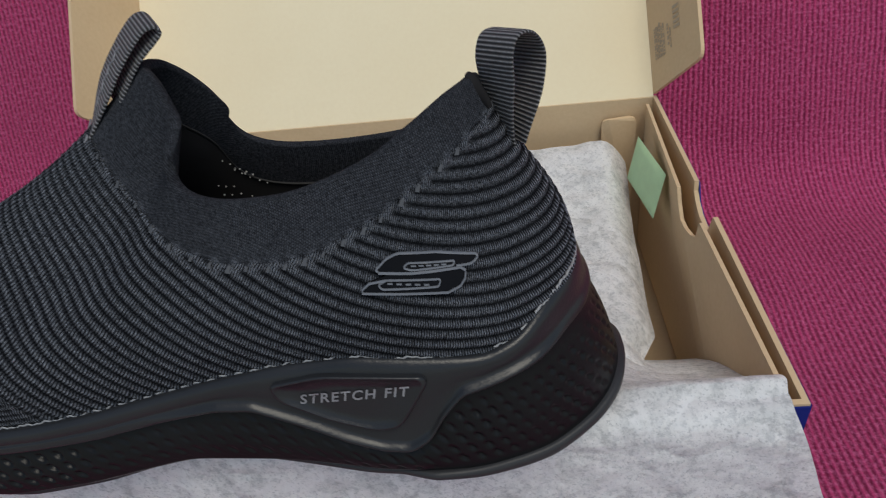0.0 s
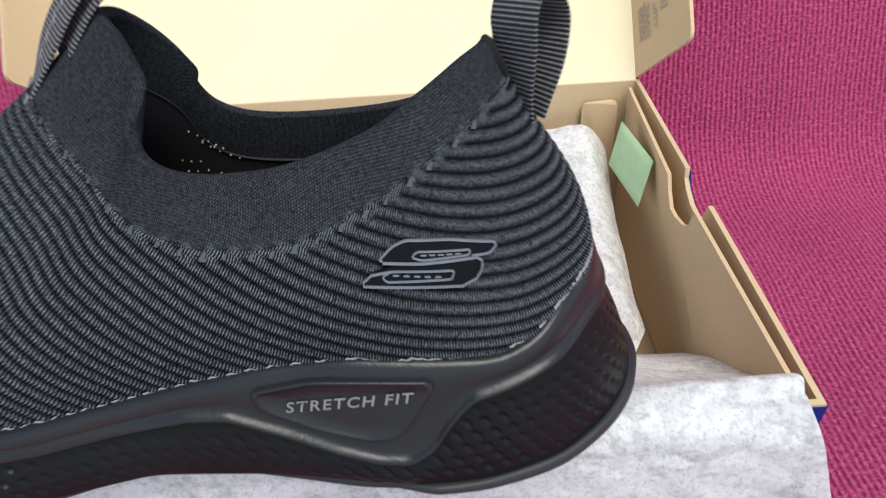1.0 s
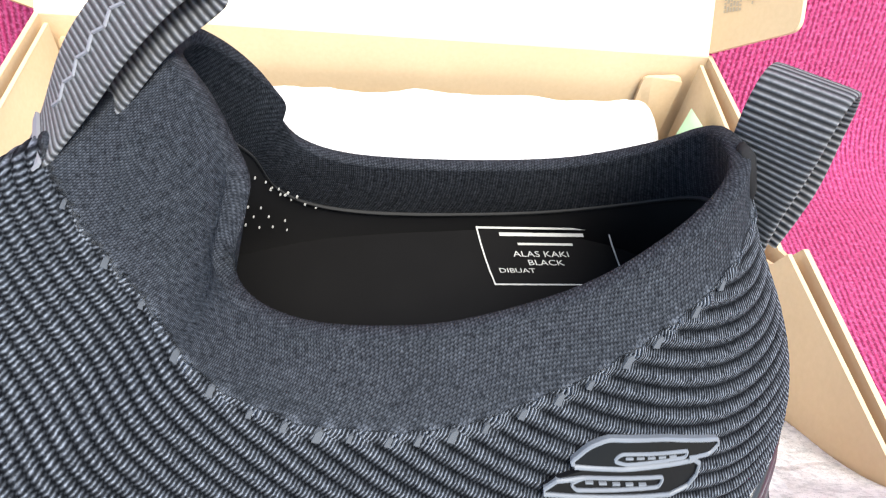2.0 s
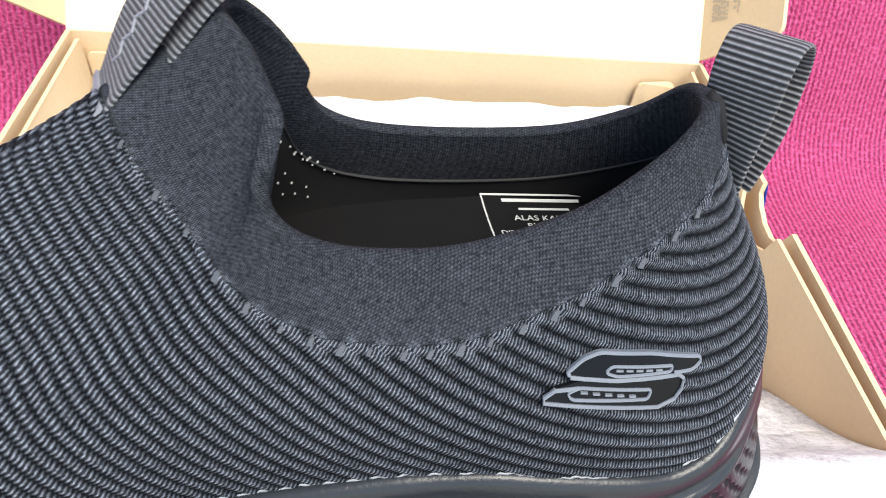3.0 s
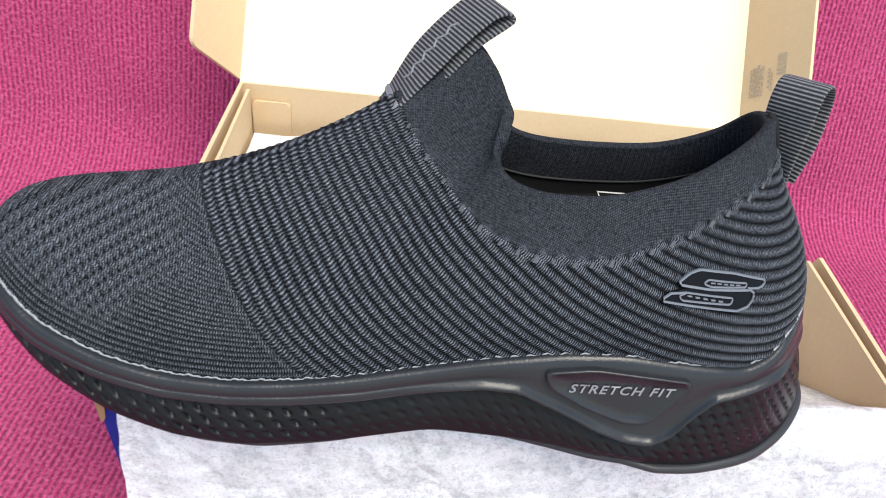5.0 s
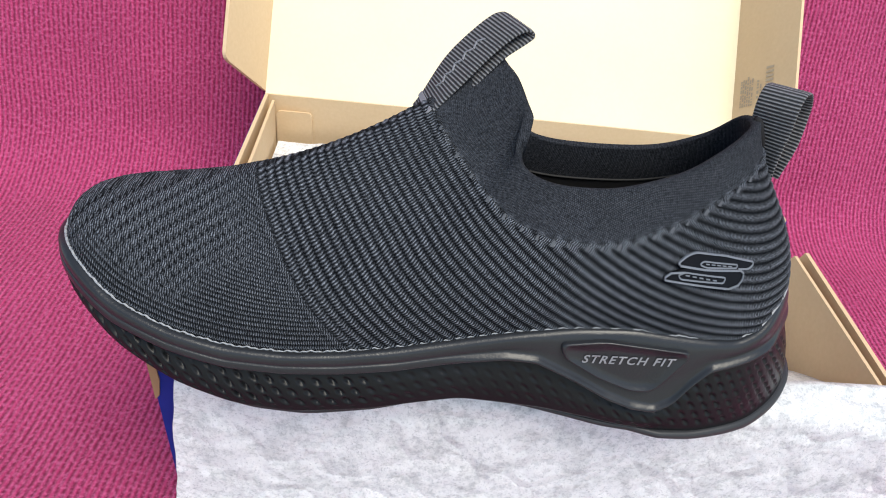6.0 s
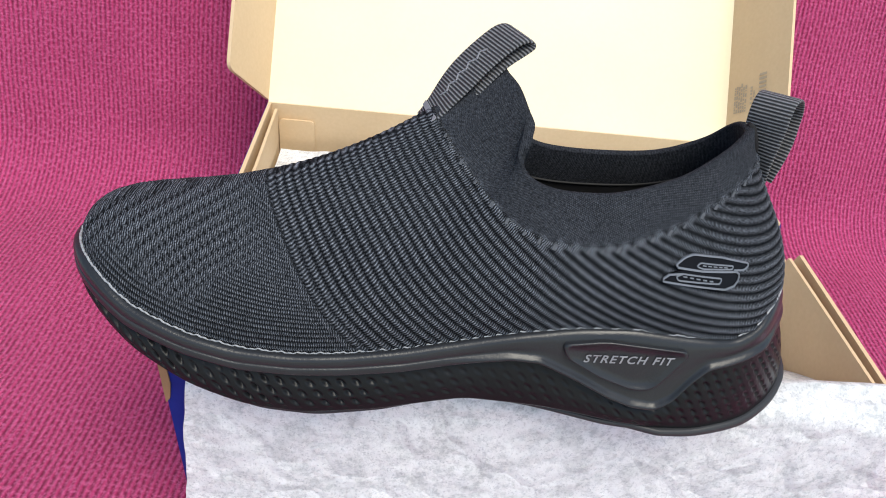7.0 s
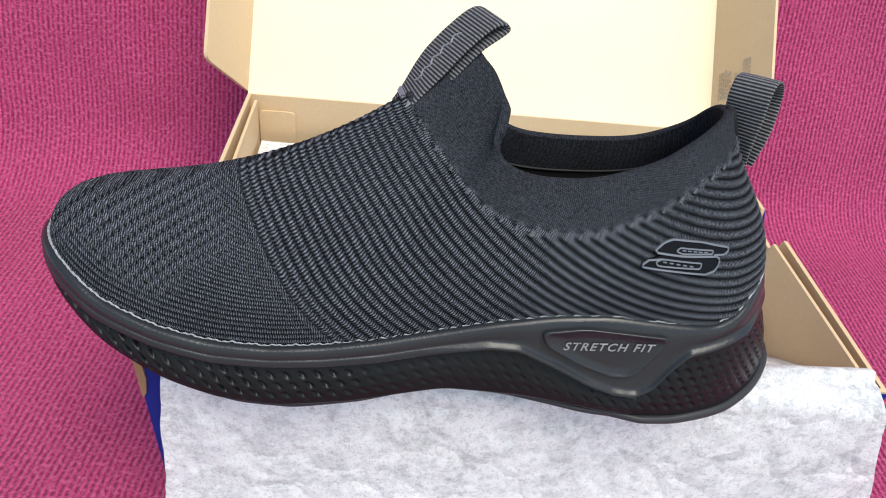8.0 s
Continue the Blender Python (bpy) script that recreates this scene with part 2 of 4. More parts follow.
def slab(bm, outline, to3, depth):
    """A plate: the outline (2D points) laid into space by to3(a, b, d), d from 0 to depth."""
    top = [bm.verts.new(to3(a, b, 0.0)) for a, b in outline]
    low = [bm.verts.new(to3(a, b, depth)) for a, b in outline]
    bm.faces.new(top)
    bm.faces.new(low[::-1])
    k = len(outline)
    for i in range(k):
        bm.faces.new((top[i], low[i], low[(i + 1) % k], top[(i + 1) % k]))
    bmesh.ops.recalc_face_normals(bm, faces=bm.faces)
    return bm


def rounded(points, r, steps=4):
    """The outline with its corners rounded."""
    out = []
    k = len(points)
    for i in range(k):
        p, a, b = (Vector(points[j % k]) for j in (i, i - 1, i + 1))
        d1, d2 = (a - p), (b - p)
        q = min(r, 0.45 * d1.length, 0.45 * d2.length)
        s, e = p + d1.normalized() * q, p + d2.normalized() * q
        for n in range(steps + 1):
            t = n / steps
            out.append(tuple((1 - t) ** 2 * s + 2 * t * (1 - t) * p + t * t * e))
    return out


def smooth_curve(xs, ys, k=400, width=9):
    """A finely sampled, softened polyline for np.interp."""
    x = np.linspace(xs[0], xs[-1], k)
    y = np.interp(x, xs, ys)
    pad = np.concatenate([np.full(width, y[0]) * 1.0, y, np.full(width, y[-1])])
    kern = np.hanning(2 * width + 1)
    return x, np.convolve(pad, kern / kern.sum(), "same")[width:-width]


def resample(points, k, closed=False):
    """k points evenly along a Catmull-Rom curve through the points."""
    p = np.array(points, float)
    m = len(p)
    fine = []
    for i in range(m if closed else m - 1):
        if closed:
            a, b, c, d = (p[(i + o) % m] for o in (-1, 0, 1, 2))
        else:
            a, b, c, d = (p[min(max(i + o, 0), m - 1)] for o in (-1, 0, 1, 2))
        t = np.linspace(0, 1, 24, endpoint=False)[:, None]
        fine.append(0.5 * (2 * b + (c - a) * t + (2 * a - 5 * b + 4 * c - d) * t**2 + (3 * b - a - 3 * c + d) * t**3))
    fine = np.concatenate(fine + [p[:1] if closed else p[-1:]])
    s = np.r_[0, np.cumsum(np.linalg.norm(np.diff(fine, axis=0), axis=1))]
    at = np.linspace(0, s[-1], k, endpoint=not closed)
    return np.stack([np.interp(at, s, fine[:, c]) for c in range(p.shape[1])], 1)


# ---------------------------------------------------------------- the sofa
def fbm(x, y, scale, seed):
    return noise.fractal(Vector((x * scale + seed, y * scale - seed, seed * 0.37)), 1.0, 2.0, 4)


def build_sofa():
    """One ribbed cover over seat and backrest, rounding up behind the box."""
    tilt = radians(66)
    r, y_turn = 0.075, 0.185
    nu, nv = 161, 201
    v, uv = [], []
    for i in range(nu):
        x = -1.0 + 2.0 * i / (nu - 1)
        for j in range(nv):
            d = -0.45 + 1.45 * j / (nv - 1)
            if d < 0:
                p, q, n1, n2 = y_turn + d, 0.0, 0.0, 1.0
            elif d < r * tilt:
                a = d / r
                p, q, n1, n2 = y_turn + r * math.sin(a), r * (1 - math.cos(a)), -math.sin(a), math.cos(a)
            else:
                e = d - r * tilt
                p = y_turn + r * math.sin(tilt) + e * math.cos(tilt)
                q = r * (1 - math.cos(tilt)) + e * math.sin(tilt)
                n1, n2 = -math.sin(tilt), math.cos(tilt)
            h = 0.008 * fbm(x, d, 4, 1.3)
            if -0.22 < x < 0.24 and d < 0.03:
                h = min(h, 0.0)
            v.append((x, p + n1 * h, q + n2 * h - 0.0005))
            uv.append((x + 0.004 * fbm(x, d, 3, 7.7) - 0.03 * min(d, 0.0), d))
    sofa = tagged(new("sofa"), "burgundy ribbed fabric sofa with seat and leaning backrest", "sofa", kind="structure")
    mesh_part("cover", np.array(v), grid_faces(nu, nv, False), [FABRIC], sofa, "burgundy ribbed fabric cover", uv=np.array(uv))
    # the body below the cover
    top = [(y, z) for _, y, z in v[:nv]][::8]
    line = [(y + 0.012, z - 0.014) for y, z in top]
    bm = bmesh.new()
    slab(bm, line + [(line[-1][0] + 0.15, line[-1][1]), (line[-1][0] + 0.15, -0.42), (line[0][0], -0.42)], lambda a, b, d: (d - 1.0, a, b), 2.0)
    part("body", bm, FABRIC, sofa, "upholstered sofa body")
    bm = bmesh.new()
    slab(bm, [(-5.0, -5.0), (5.0, -5.0), (5.0, 5.0), (-5.0, 5.0)], lambda a, b, d: (a, b, -0.425 - d), 0.02)
    tagged(part("floor", bm, FLOOR), "plain pale floor under the sofa", "floor", kind="structure")


build_sofa()

# ---------------------------------------------------------------- the shoe box
X0, X1, Y0, Y1, RIM, CARD_T = -0.150, 0.171, -0.053, 0.178, 0.115, 0.0022


def build_box():
    box = tagged(new("shoe_box"), "open kraft cardboard shoe box with blue outside and raised lid", "box")

    def plate(name, outline, to3, depth, mat=CARD, parent=box, label=""):
        return part(name, slab(bmesh.new(), outline, to3, depth), mat, parent, label)

    t = CARD_T
    plate("bottom", [(X0, Y0), (X1, Y0), (X1, Y1), (X0, Y1)], lambda a, b, d: (a, b, 0.002 + d), t)
    plate("front_wall", [(X0 + t, 0.004), (X1 - t, 0.004), (X1 - t, RIM), (X0 + t, RIM)], lambda a, b, d: (a, Y0 + d, b), t)
    plate("printed_face", [(X0, 0.002), (X1, 0.002), (X1, RIM - 0.001), (X0, RIM - 0.001)], lambda a, b, d: (a, Y0 - 0.0007 + d, b), 0.0006, BLUE, label="dark blue printed outside")
    plate("back_wall", [(X0 + t, 0.004), (X1 - t, 0.004), (X1 - t, RIM), (X0 + t, RIM)], lambda a, b, d: (a, Y1 - d, b), t)
    # finger notch in the right wall
    notch = [(0.0835, RIM), (0.0825, 0.110), (0.078, 0.1065), (0.070, 0.1035), (0.062, 0.1030), (0.056, 0.1055), (0.0525, RIM + 0.0005)]
    right = [(Y0, 0.004), (Y0, RIM), *notch[::-1], (Y1, RIM), (Y1, 0.004)]
    left = [(Y0, 0.004), (Y0, RIM), (Y1, RIM), (Y1, 0.004)]
    plate("side_wall", right, lambda a, b, d: (X1 - d, a, b), t, label="side wall with a finger notch")
    plate("side_wall", left, lambda a, b, d: (X0 + d, a, b), t)
    for x, s in ((X1, 1), (X0, -1)):
        plate("printed_face", [(Y0, 0.002), (Y0, RIM - 0.001), (Y1, RIM - 0.001), (Y1, 0.002)] if s < 0 else [(Y0, 0.002), (Y0, RIM - 0.001), (0.0525, RIM - 0.001), (0.056, 0.1045), (0.062, 0.102), (0.070, 0.1025), (0.078, 0.1055), (0.0835, RIM - 0.001), (Y1, RIM - 0.001), (Y1, 0.002)], lambda a, b, d, x=x, s=s: (x + s * (0.0007 - d), a, b), 0.0006, BLUE)
    # folded-in second layers of the side walls, standing a little off
    inner_r = [(Y0 + 0.006, 0.010), (Y0 + 0.006, RIM - 0.001), (0.051, RIM - 0.001), (0.054, 0.1035), (0.060, 0.1000), (0.068, 0.0985), (0.074, 0.0990), (0.079, 0.1055), (0.0825, RIM - 0.002), (Y1 - 0.006, RIM - 0.002), (Y1 - 0.006, 0.010)]

    def lean(a, b, far):
        gap = 0.0028 + (0.0045 if far else 0.0012) * math.exp(-((a - 0.10) / 0.05) ** 2)
        return gap * (0.35 + 0.65 * b / RIM)

    plate("inner_flap", inner_r, lambda a, b, d: (X1 - t - lean(a, b, True) - d, a, b), 0.0018, label="folded-in inner wall panel")
    inner_l = [(Y0 + 0.006, 0.010), (Y0 + 0.006, RIM - 0.001), (0.03, RIM - 0.001), (0.10, RIM - 0.0015), (Y1 - 0.006, RIM - 0.002), (Y1 - 0.006, 0.010)]
    plate("inner_flap", inner_l, lambda a, b, d: (X0 + t + lean(a, b, False) + d, a, b), 0.0018, label="folded-in inner wall panel")
    # corner tabs on the back wall
    for a0, a1 in ((X0 + 0.007, X0 + 0.031), (X1 - 0.033, X1 - 0.012)):
        plate("corner_tab", rounded([(a0, 0.03), (a1, 0.03), (a1, 0.1045), (a0, 0.1045)], 0.004), lambda a, b, d: (a, Y1 - t - 0.0032 + d + 0.0012 * math.sin(a * 300), b), 0.0018, label="small rounded corner tab")
    # bare card corner; its shade is put into the darker brown
    plate("corner_edge", [(X0 - 0.0008, RIM - 0.024), (X0 + 0.0012, RIM - 0.021), (X0 + 0.0026, RIM - 0.012), (X0 + 0.0024, RIM + 0.0004), (X0 - 0.0008, RIM + 0.0004)], lambda a, b, d: (a, Y0 - 0.0016 + d, b), 0.0008, WORN_SHADED, label="worn bare cardboard corner, shade painted in")
    # lid, leaning back
    lean_back = radians(40)
    up = Vector((0, math.sin(lean_back), math.cos(lean_back)))
    nrm = Vector((0, -math.cos(lean_back), math.sin(lean_back)))
    hinge = Vector((0, Y1 - 0.001, RIM))
    lid_l = 0.222

    def on_lid(a, b, d):
        return hinge + Vector((a, 0, 0)) + up * b + nrm * d

    lid = plate("lid", [(X0, -0.0012), (X1 - 0.002, -0.0012), (X1 - 0.002, lid_l), (X0, lid_l)], lambda a, b, d: on_lid(a, b, -d), t, LINER, label="raised lid, pale kraft inside")
    plate("printed_face", [(X0, -0.0012), (X1 - 0.002, -0.0012), (X1 - 0.002, lid_l), (X0, lid_l)], lambda a, b, d: on_lid(a, b, -t - 0.0002 - d), 0.0006, BLUE, lid)
    fold = radians(73)
    for x, s in ((X0, -1), (X1 - 0.002, 1)):
        outward = Vector((s * math.cos(fold), 0, 0)) + nrm * math.sin(fold)
        thick = Vector((s * math.sin(fold), 0, 0)) - nrm * math.cos(fold)
        shape = [(0.0015, -0.0004), *rounded([(0.0015, -0.0004), (0.0075, 0.051), (lid_l - 0.004, 0.051), (lid_l, -0.0004)], 0.0055, 5)[6:18], (lid_l, -0.0004)]
        plate("lid_flap", shape, lambda a, b, d, x=x, o=outward, k=thick: hinge + Vector((x, 0, 0)) + up * a + o * b + k * d, t, CARD, lid, "side flap of the lid")
        if s > 0:
            # faint printed marks, too small to read
            rng = random.Random(4)
            base = lambda a, b, d, x=x, o=outward, k=thick: hinge + Vector((x, 0, 0)) + up * a + o * b - k * (0.0003 + d)
            for b0, tall, a, a1 in [(0.0065 + 0.0019 * k, 0.0012, 0.020, 0.038) for k in range(6)] + [(0.0205, 0.0016, 0.024, 0.036), (0.0232, 0.0009, 0.022, 0.034)]:
                while a < a1:
                    w = rng.uniform(0.0006, 0.0030)
                    part("printed_mark", slab(bmesh.new(), [(a, b0), (a + w, b0), (a + w, b0 + tall), (a, b0 + tall)], base, 0.0001), INK, lid)
                    a += w + rng.uniform(0.0004, 0.0016)
            for k in range(5):
                a = 0.0310 + 0.0028 * k
                part("printed_mark", slab(bmesh.new(), [(a, 0.0275), (a + 0.0016, 0.0275), (a + 0.0016, 0.0335), (a, 0.0335)], base, 0.0001), INK, lid)
    return box


build_box()


# ---------------------------------------------------------------- tissue paper
def creased(x, y, seed, amp):
    """Crumpled paper: sharp creases at two sizes."""
    p = Vector((x * 22 + seed, y * 22, seed))
    a = noise.ridged_multi_fractal(p, 0.9, 2.1, 4, 1.0, 2.0) - 1.0
    b = noise.noise(Vector((x * 60, y * 60 + seed, 2.0)))
    return amp * (0.55 * a + 0.5 * b)


def build_inner_tissue():
    nu, nv = 190, 130
    edge_y = [-0.060, -0.028, -0.013, 0.004, 0.012, 0.025, 0.060, 0.107, 0.150, 0.175]
    edge_x = [0.118, 0.121, 0.145, 0.136, 0.133, 0.141, 0.1435, 0.147, 0.151, 0.153]
    v = []
    for i in range(nu):
        for j in range(nv):
            b = j / (nv - 1)
            y = -0.046 + b * (0.212 + 0.004 * noise.noise(Vector((i * 0.05, 3.0, 1.0))))
            x1 = float(np.interp(y, edge_y, edge_x))
            a = i / (nu - 1)
            x = -0.141 + a * (x1 + 0.141)
            z = 0.082 + 0.012 * math.exp(-((y - 0.165) / 0.03) ** 2) * (0.4 + 0.6 * a)
            lump = math.exp(-((y + 0.005) / 0.035) ** 4) * (1 / (1 + math.exp((x - 0.095) / 0.010)))
            z = z * (1 - lump) + 0.0985 * lump
            z += creased(x, y, 3.1, 0.0034) * (1 - 0.7 * lump)
            z -= 0.016 * max(0, (a - 0.94) / 0.06) ** 2
            v.append((x, y, min(z, 0.1005 if lump > 0.3 else 0.12)))
    ob = mesh_part("tissue_paper", np.array(v), grid_faces(nu, nv, False), [TISSUE])
    tagged(ob, "crumpled white tissue paper filling the shoe box", "tissue paper")


def build_front_tissue():
    """A sheet that comes out of the box, over its front wall and down outside."""
    prof = resample([(0.030, 0.090), (0.010, 0.0985), (-0.015, 0.104), (-0.036, 0.1120), (-0.047, 0.1185), (-0.055, 0.1185), (-0.0605, 0.113), (-0.0625, 0.100), (-0.064, 0.070), (-0.066, 0.035), (-0.070, 0.010), (-0.080, 0.0035), (-0.120, 0.0030)], 150)
    nu, nv = 240, len(prof)
    v = []
    for i in range(nu):
        a = i / (nu - 1)
        for j in range(nv):
            y, z = prof[j]
            drop = max(0.0, min(1.0, (0.118 - z) / 0.115)) if y < -0.05 else 0.0
            x0, x1 = -0.1375 - 0.012 * drop, 0.1635 + 0.045 * drop
            x = x0 + a * (x1 - x0) + 0.0015 * noise.noise(Vector((a * 9, j * 0.06, 5.0)))
            c = creased(x, z + y, 8.7, 0.0019)
            under = 1 - 0.75 * math.exp(-((y + 0.02) / 0.03) ** 2) * (1 if -0.17 < x < 0.105 else 0)
            right = 1 / (1 + math.exp(-(x - 0.118) / 0.006))
            if y > -0.05:
                z2 = z + c * 0.6 * under + right * 0.004 * math.exp(-((y + 0.048) / 0.012) ** 2)
                z2 -= right * max(0, y + 0.044) * 0.6
                v.append((x, y, z2))
            else:
                v.append((x, y - abs(c) * 1.2 - 0.001, max(z + 0.3 * c * under, 0.0022)))
    ob = mesh_part("tissue_sheet", np.array(v), grid_faces(nu, nv, False), [TISSUE])
    tagged(ob, "creased white tissue sheet draped over the box front", "tissue paper")


def build_sachet():
    """A small pale green sachet leaning on the box's side wall."""
    n, m = 14, 20
    v = []
    for i in range(n):
        for j in range(m):
            a, b = i / (n - 1) * 2 - 1, j / (m - 1) * 2 - 1
            puff = 0.0016 * max(0, (1 - a**4) * (1 - b**4)) ** 0.5
            v.append((0.1545 + 0.006 * a * 0.5 - 0.003 * b - puff, 0.122 + 0.021 * b + 0.003 * a, 0.0945 + 0.012 * a))
    ob = mesh_part("sachet", np.array(v), grid_faces(n, m, False), [GREEN])
    tagged(ob, "small pale green paper sachet beside the tissue paper", "sachet")


build_inner_tissue()
build_front_tissue()
build_sachet()

# ---------------------------------------------------------------- the shoe
# Its own axes: x to the heel, z up from the sole; the near side has y < 0.
SHOE = pose(0, -0.0365, 0.1145, -11, 0, 1.5)
OUTLINE_NEAR = [(0.1118, 0.0), (0.1105, -0.013), (0.1045, -0.0255), (0.0915, -0.0365), (0.074, -0.0440), (0.045, -0.0475), (0.010, -0.0455), (-0.030, -0.0445), (-0.065, -0.0465), (-0.095, -0.0475), (-0.125, -0.0455), (-0.149, -0.0390), (-0.165, -0.0290), (-0.1745, -0.0165), (-0.1780, -0.003)]
OUTLINE_FAR = [(-0.1755, 0.010), (-0.167, 0.021), (-0.152, 0.0320), (-0.125, 0.0425), (-0.090, 0.0460), (-0.055, 0.0420), (-0.010, 0.0375), (0.040, 0.0385), (0.074, 0.0370), (0.0935, 0.0300), (0.1055, 0.0190), (0.1105, 0.009)]
BOTTOM = smooth_curve([-0.19, -0.180, -0.168, -0.150, -0.13, -0.11, -0.09, -0.065, -0.03, 0.0, 0.03, 0.06, 0.085, 0.10, 0.116], [0.046, 0.0405, 0.033, 0.0208, 0.0110, 0.0045, 0.0022, 0.0036, 0.0092, 0.007, 0.002, 0.0, 0.002, 0.006, 0.014])
BAND_LOW = smooth_curve([-0.19, -0.175, -0.167, -0.151, -0.131, -0.112, -0.093, -0.074, -0.054, -0.034, -0.016, -0.005, 0.009, 0.022, 0.032, 0.0405, 0.0465, 0.0510, 0.057, 0.072, 0.087, 0.10, 0.116], [0.049, 0.0455, 0.0425, 0.034, 0.0278, 0.0238, 0.0228, 0.0232, 0.0250, 0.0285, 0.0316, 0.031, 0.0245, 0.0178, 0.0143, 0.0135, 0.0175, 0.0255, 0.0325, 0.0355, 0.0385, 0.042, 0.045], 700, 7)
FEATHER = smooth_curve([-0.19, -0.178, -0.168, -0.151, -0.131, -0.112, -0.093, -0.074, -0.054, -0.034, -0.014, 0.006, 0.027, 0.049, 0.066, 0.080, 0.092, 0.104, 0.116], [0.056, 0.053, 0.0500, 0.0405, 0.0340, 0.0302, 0.0290, 0.0298, 0.0322, 0.0360, 0.0405, 0.0440, 0.0458, 0.0440, 0.0430, 0.0460, 0.0510, 0.0545, 0.056])
SEAM = smooth_curve([-0.075, -0.0535, -0.0409, -0.0303, -0.0195, -0.007, 0.009, 0.0207, 0.0388, 0.0557, 0.066, 0.10], [0.150, 0.116, 0.0985, 0.0874, 0.0790, 0.0745, 0.0739, 0.0760, 0.0840, 0.0945, 0.1010, 0.118], 500, 6)


def at(curve, x):
    return np.interp(x, curve[0], curve[1])


def smoothstep(a, b, x):
    t = np.clip((x - a) / (b - a), 0, 1)
    return t * t * (3 - 2 * t)


def normals_of(grid, closed):
    du = np.roll(grid, -1, 0) - np.roll(grid, 1, 0) if closed else np.gradient(grid, axis=0)
    dv = np.gradient(grid, axis=1)
    n = np.cross(du, dv)
    return n / (np.linalg.norm(n, axis=-1, keepdims=True) + 1e-12)


def inset(loop, d):
    """The closed plan outline moved inwards."""
    t = np.roll(loop, -1, 0) - np.roll(loop, 1, 0)
    t /= np.linalg.norm(t, axis=1, keepdims=True)
    side = np.stack([-t[:, 1], t[:, 0]], 1)
    centre = loop.mean(0)
    side *= np.sign(((centre - loop) * side).sum(1).mean())
    return loop + side * d


def heel_slant(p, k):
    """The heel leans forward towards its top: k runs from 0 at the ground to 1 at the knit."""
    q = p.copy()
    q[:, 0] -= 0.0135 * smoothstep(0.055, 0.113, p[:, 0]) * k
    return q


def build_midsole(shoe):
    nu = 1700
    loop = resample(OUTLINE_NEAR + OUTLINE_FAR, nu, True)
    x = loop[:, 0]
    zb, zl, zf = at(BOTTOM, x), at(BAND_LOW, x), at(FEATHER, x)
    u = np.linspace(0, 1, nu, endpoint=False) * 0.66

    # lower foam: a wall from under the sole up to the band, with rows of small hollows
    rows = [(-0.012, 0.0), (-0.004, 0.0005), (-0.0012, 0.0016)]
    levels = np.linspace(0, 1, 44)
    wall = []
    for off, dz in rows:
        p = inset(loop, -off + 0.0015)
        wall.append(np.column_stack([p, zb + dz]))
    for k in levels:
        z = zb + 0.003 + (np.maximum(zl - 0.0002, zb + 0.0045) - zb - 0.003) * k
        bulge = 0.0012 * np.sin(np.pi * min(1, k * 1.1)) - 0.0016 * k
        row = (z - zb - 0.0015) / 0.0040
        cell = u / 0.0054 + 0.5 * np.floor(row) - 0.55 * (np.mod(row, 1.0) - 0.5)
        away = np.hypot((np.mod(cell, 1.0) - 0.5) / 0.32, (np.mod(row, 1.0) - 0.5) / 0.50)
        dim = 1 - smoothstep(0.1, 1.0, away)
        soft = smoothstep(0.04, 0.16, k) * (1 - smoothstep(0.72, 0.92, k))
        off = -bulge + (0.0005 + 0.0013 * (1 - smoothstep(-0.095, -0.04, x)) + 0.0006 * smoothstep(0.02, 0.06, x)) * soft * dim * (0.8 + 0.2 * np.sin(u * 190))
        t = np.roll(loop, -1, 0) - np.roll(loop, 1, 0)
        t /= np.linalg.norm(t, axis=1, keepdims=True)
        side = np.stack([-t[:, 1], t[:, 0]], 1)
        side *= np.sign(((loop.mean(0) - loop) * side).sum(1).mean())
        wall.append(np.column_stack([heel_slant(loop + side * (off + 0.0012)[:, None], (z - zb) / (zf - zb)), z]))
    g = np.stack(wall, 1)
    mesh_part("midsole", g.reshape(-1, 3), grid_faces(nu, g.shape[1], True), [FOAM], shoe, "black moulded foam midsole with small hollows")

    # satin band above it, proud of the foam, turned over to meet the knit
    wall = []
    lip = (0.02 + 0.98 * smoothstep(-0.045, -0.015, x)) * (1 - 0.8 * smoothstep(0.082, 0.102, x))
    for d, k, dz in ((0.0035, 0.0, 0.0006), (0.0004, 0.0, 0.0), (-0.0011, 0.0, 0.0001), (-0.0021, 0.0, 0.0005), (-0.0025, 0.0, 0.0011), (-0.0023, 0.0, 0.0017), (-0.0015, 0.0, 0.0023), (-0.0007, 0.0, 0.0030), (-0.0004, 0.0, 0.0038), (-0.0006, 0.45, 0.0), (-0.0007, 0.60, 0.0), (-0.0007, 0.74, 0.0), (-0.0004, 0.85, 0.0), (0.0002, 0.93, 0.0), (0.0010, 0.98, 0.0), (0.0020, 1.0, 0.0), (0.0032, 1.0, 0.0), (0.0045, 0.97, 0.0)):
        z = np.minimum(zl + dz, zl + 0.42 * (zf - zl)) if k == 0 else zl + (zf + 0.0010 - zl) * k
        d = np.where(d < -0.0009, -0.0009 + (d + 0.0009) * lip, d)
        wall.append(np.column_stack([heel_slant(inset(loop, (d + 0.0007 + 0.0016 * smoothstep(0.085, 0.106, x))[:, None]), (z - zb) / (zf - zb)), z]))
    g = np.stack(wall, 1)
    mesh_part("sole_band", g.reshape(-1, 3), grid_faces(nu, g.shape[1], True), [BAND], shoe, "satin black rubber band along the sole")

    # pale line where knit and band meet
    core = heel_slant(inset(loop, 0.0027), 1.0)
    ring = []
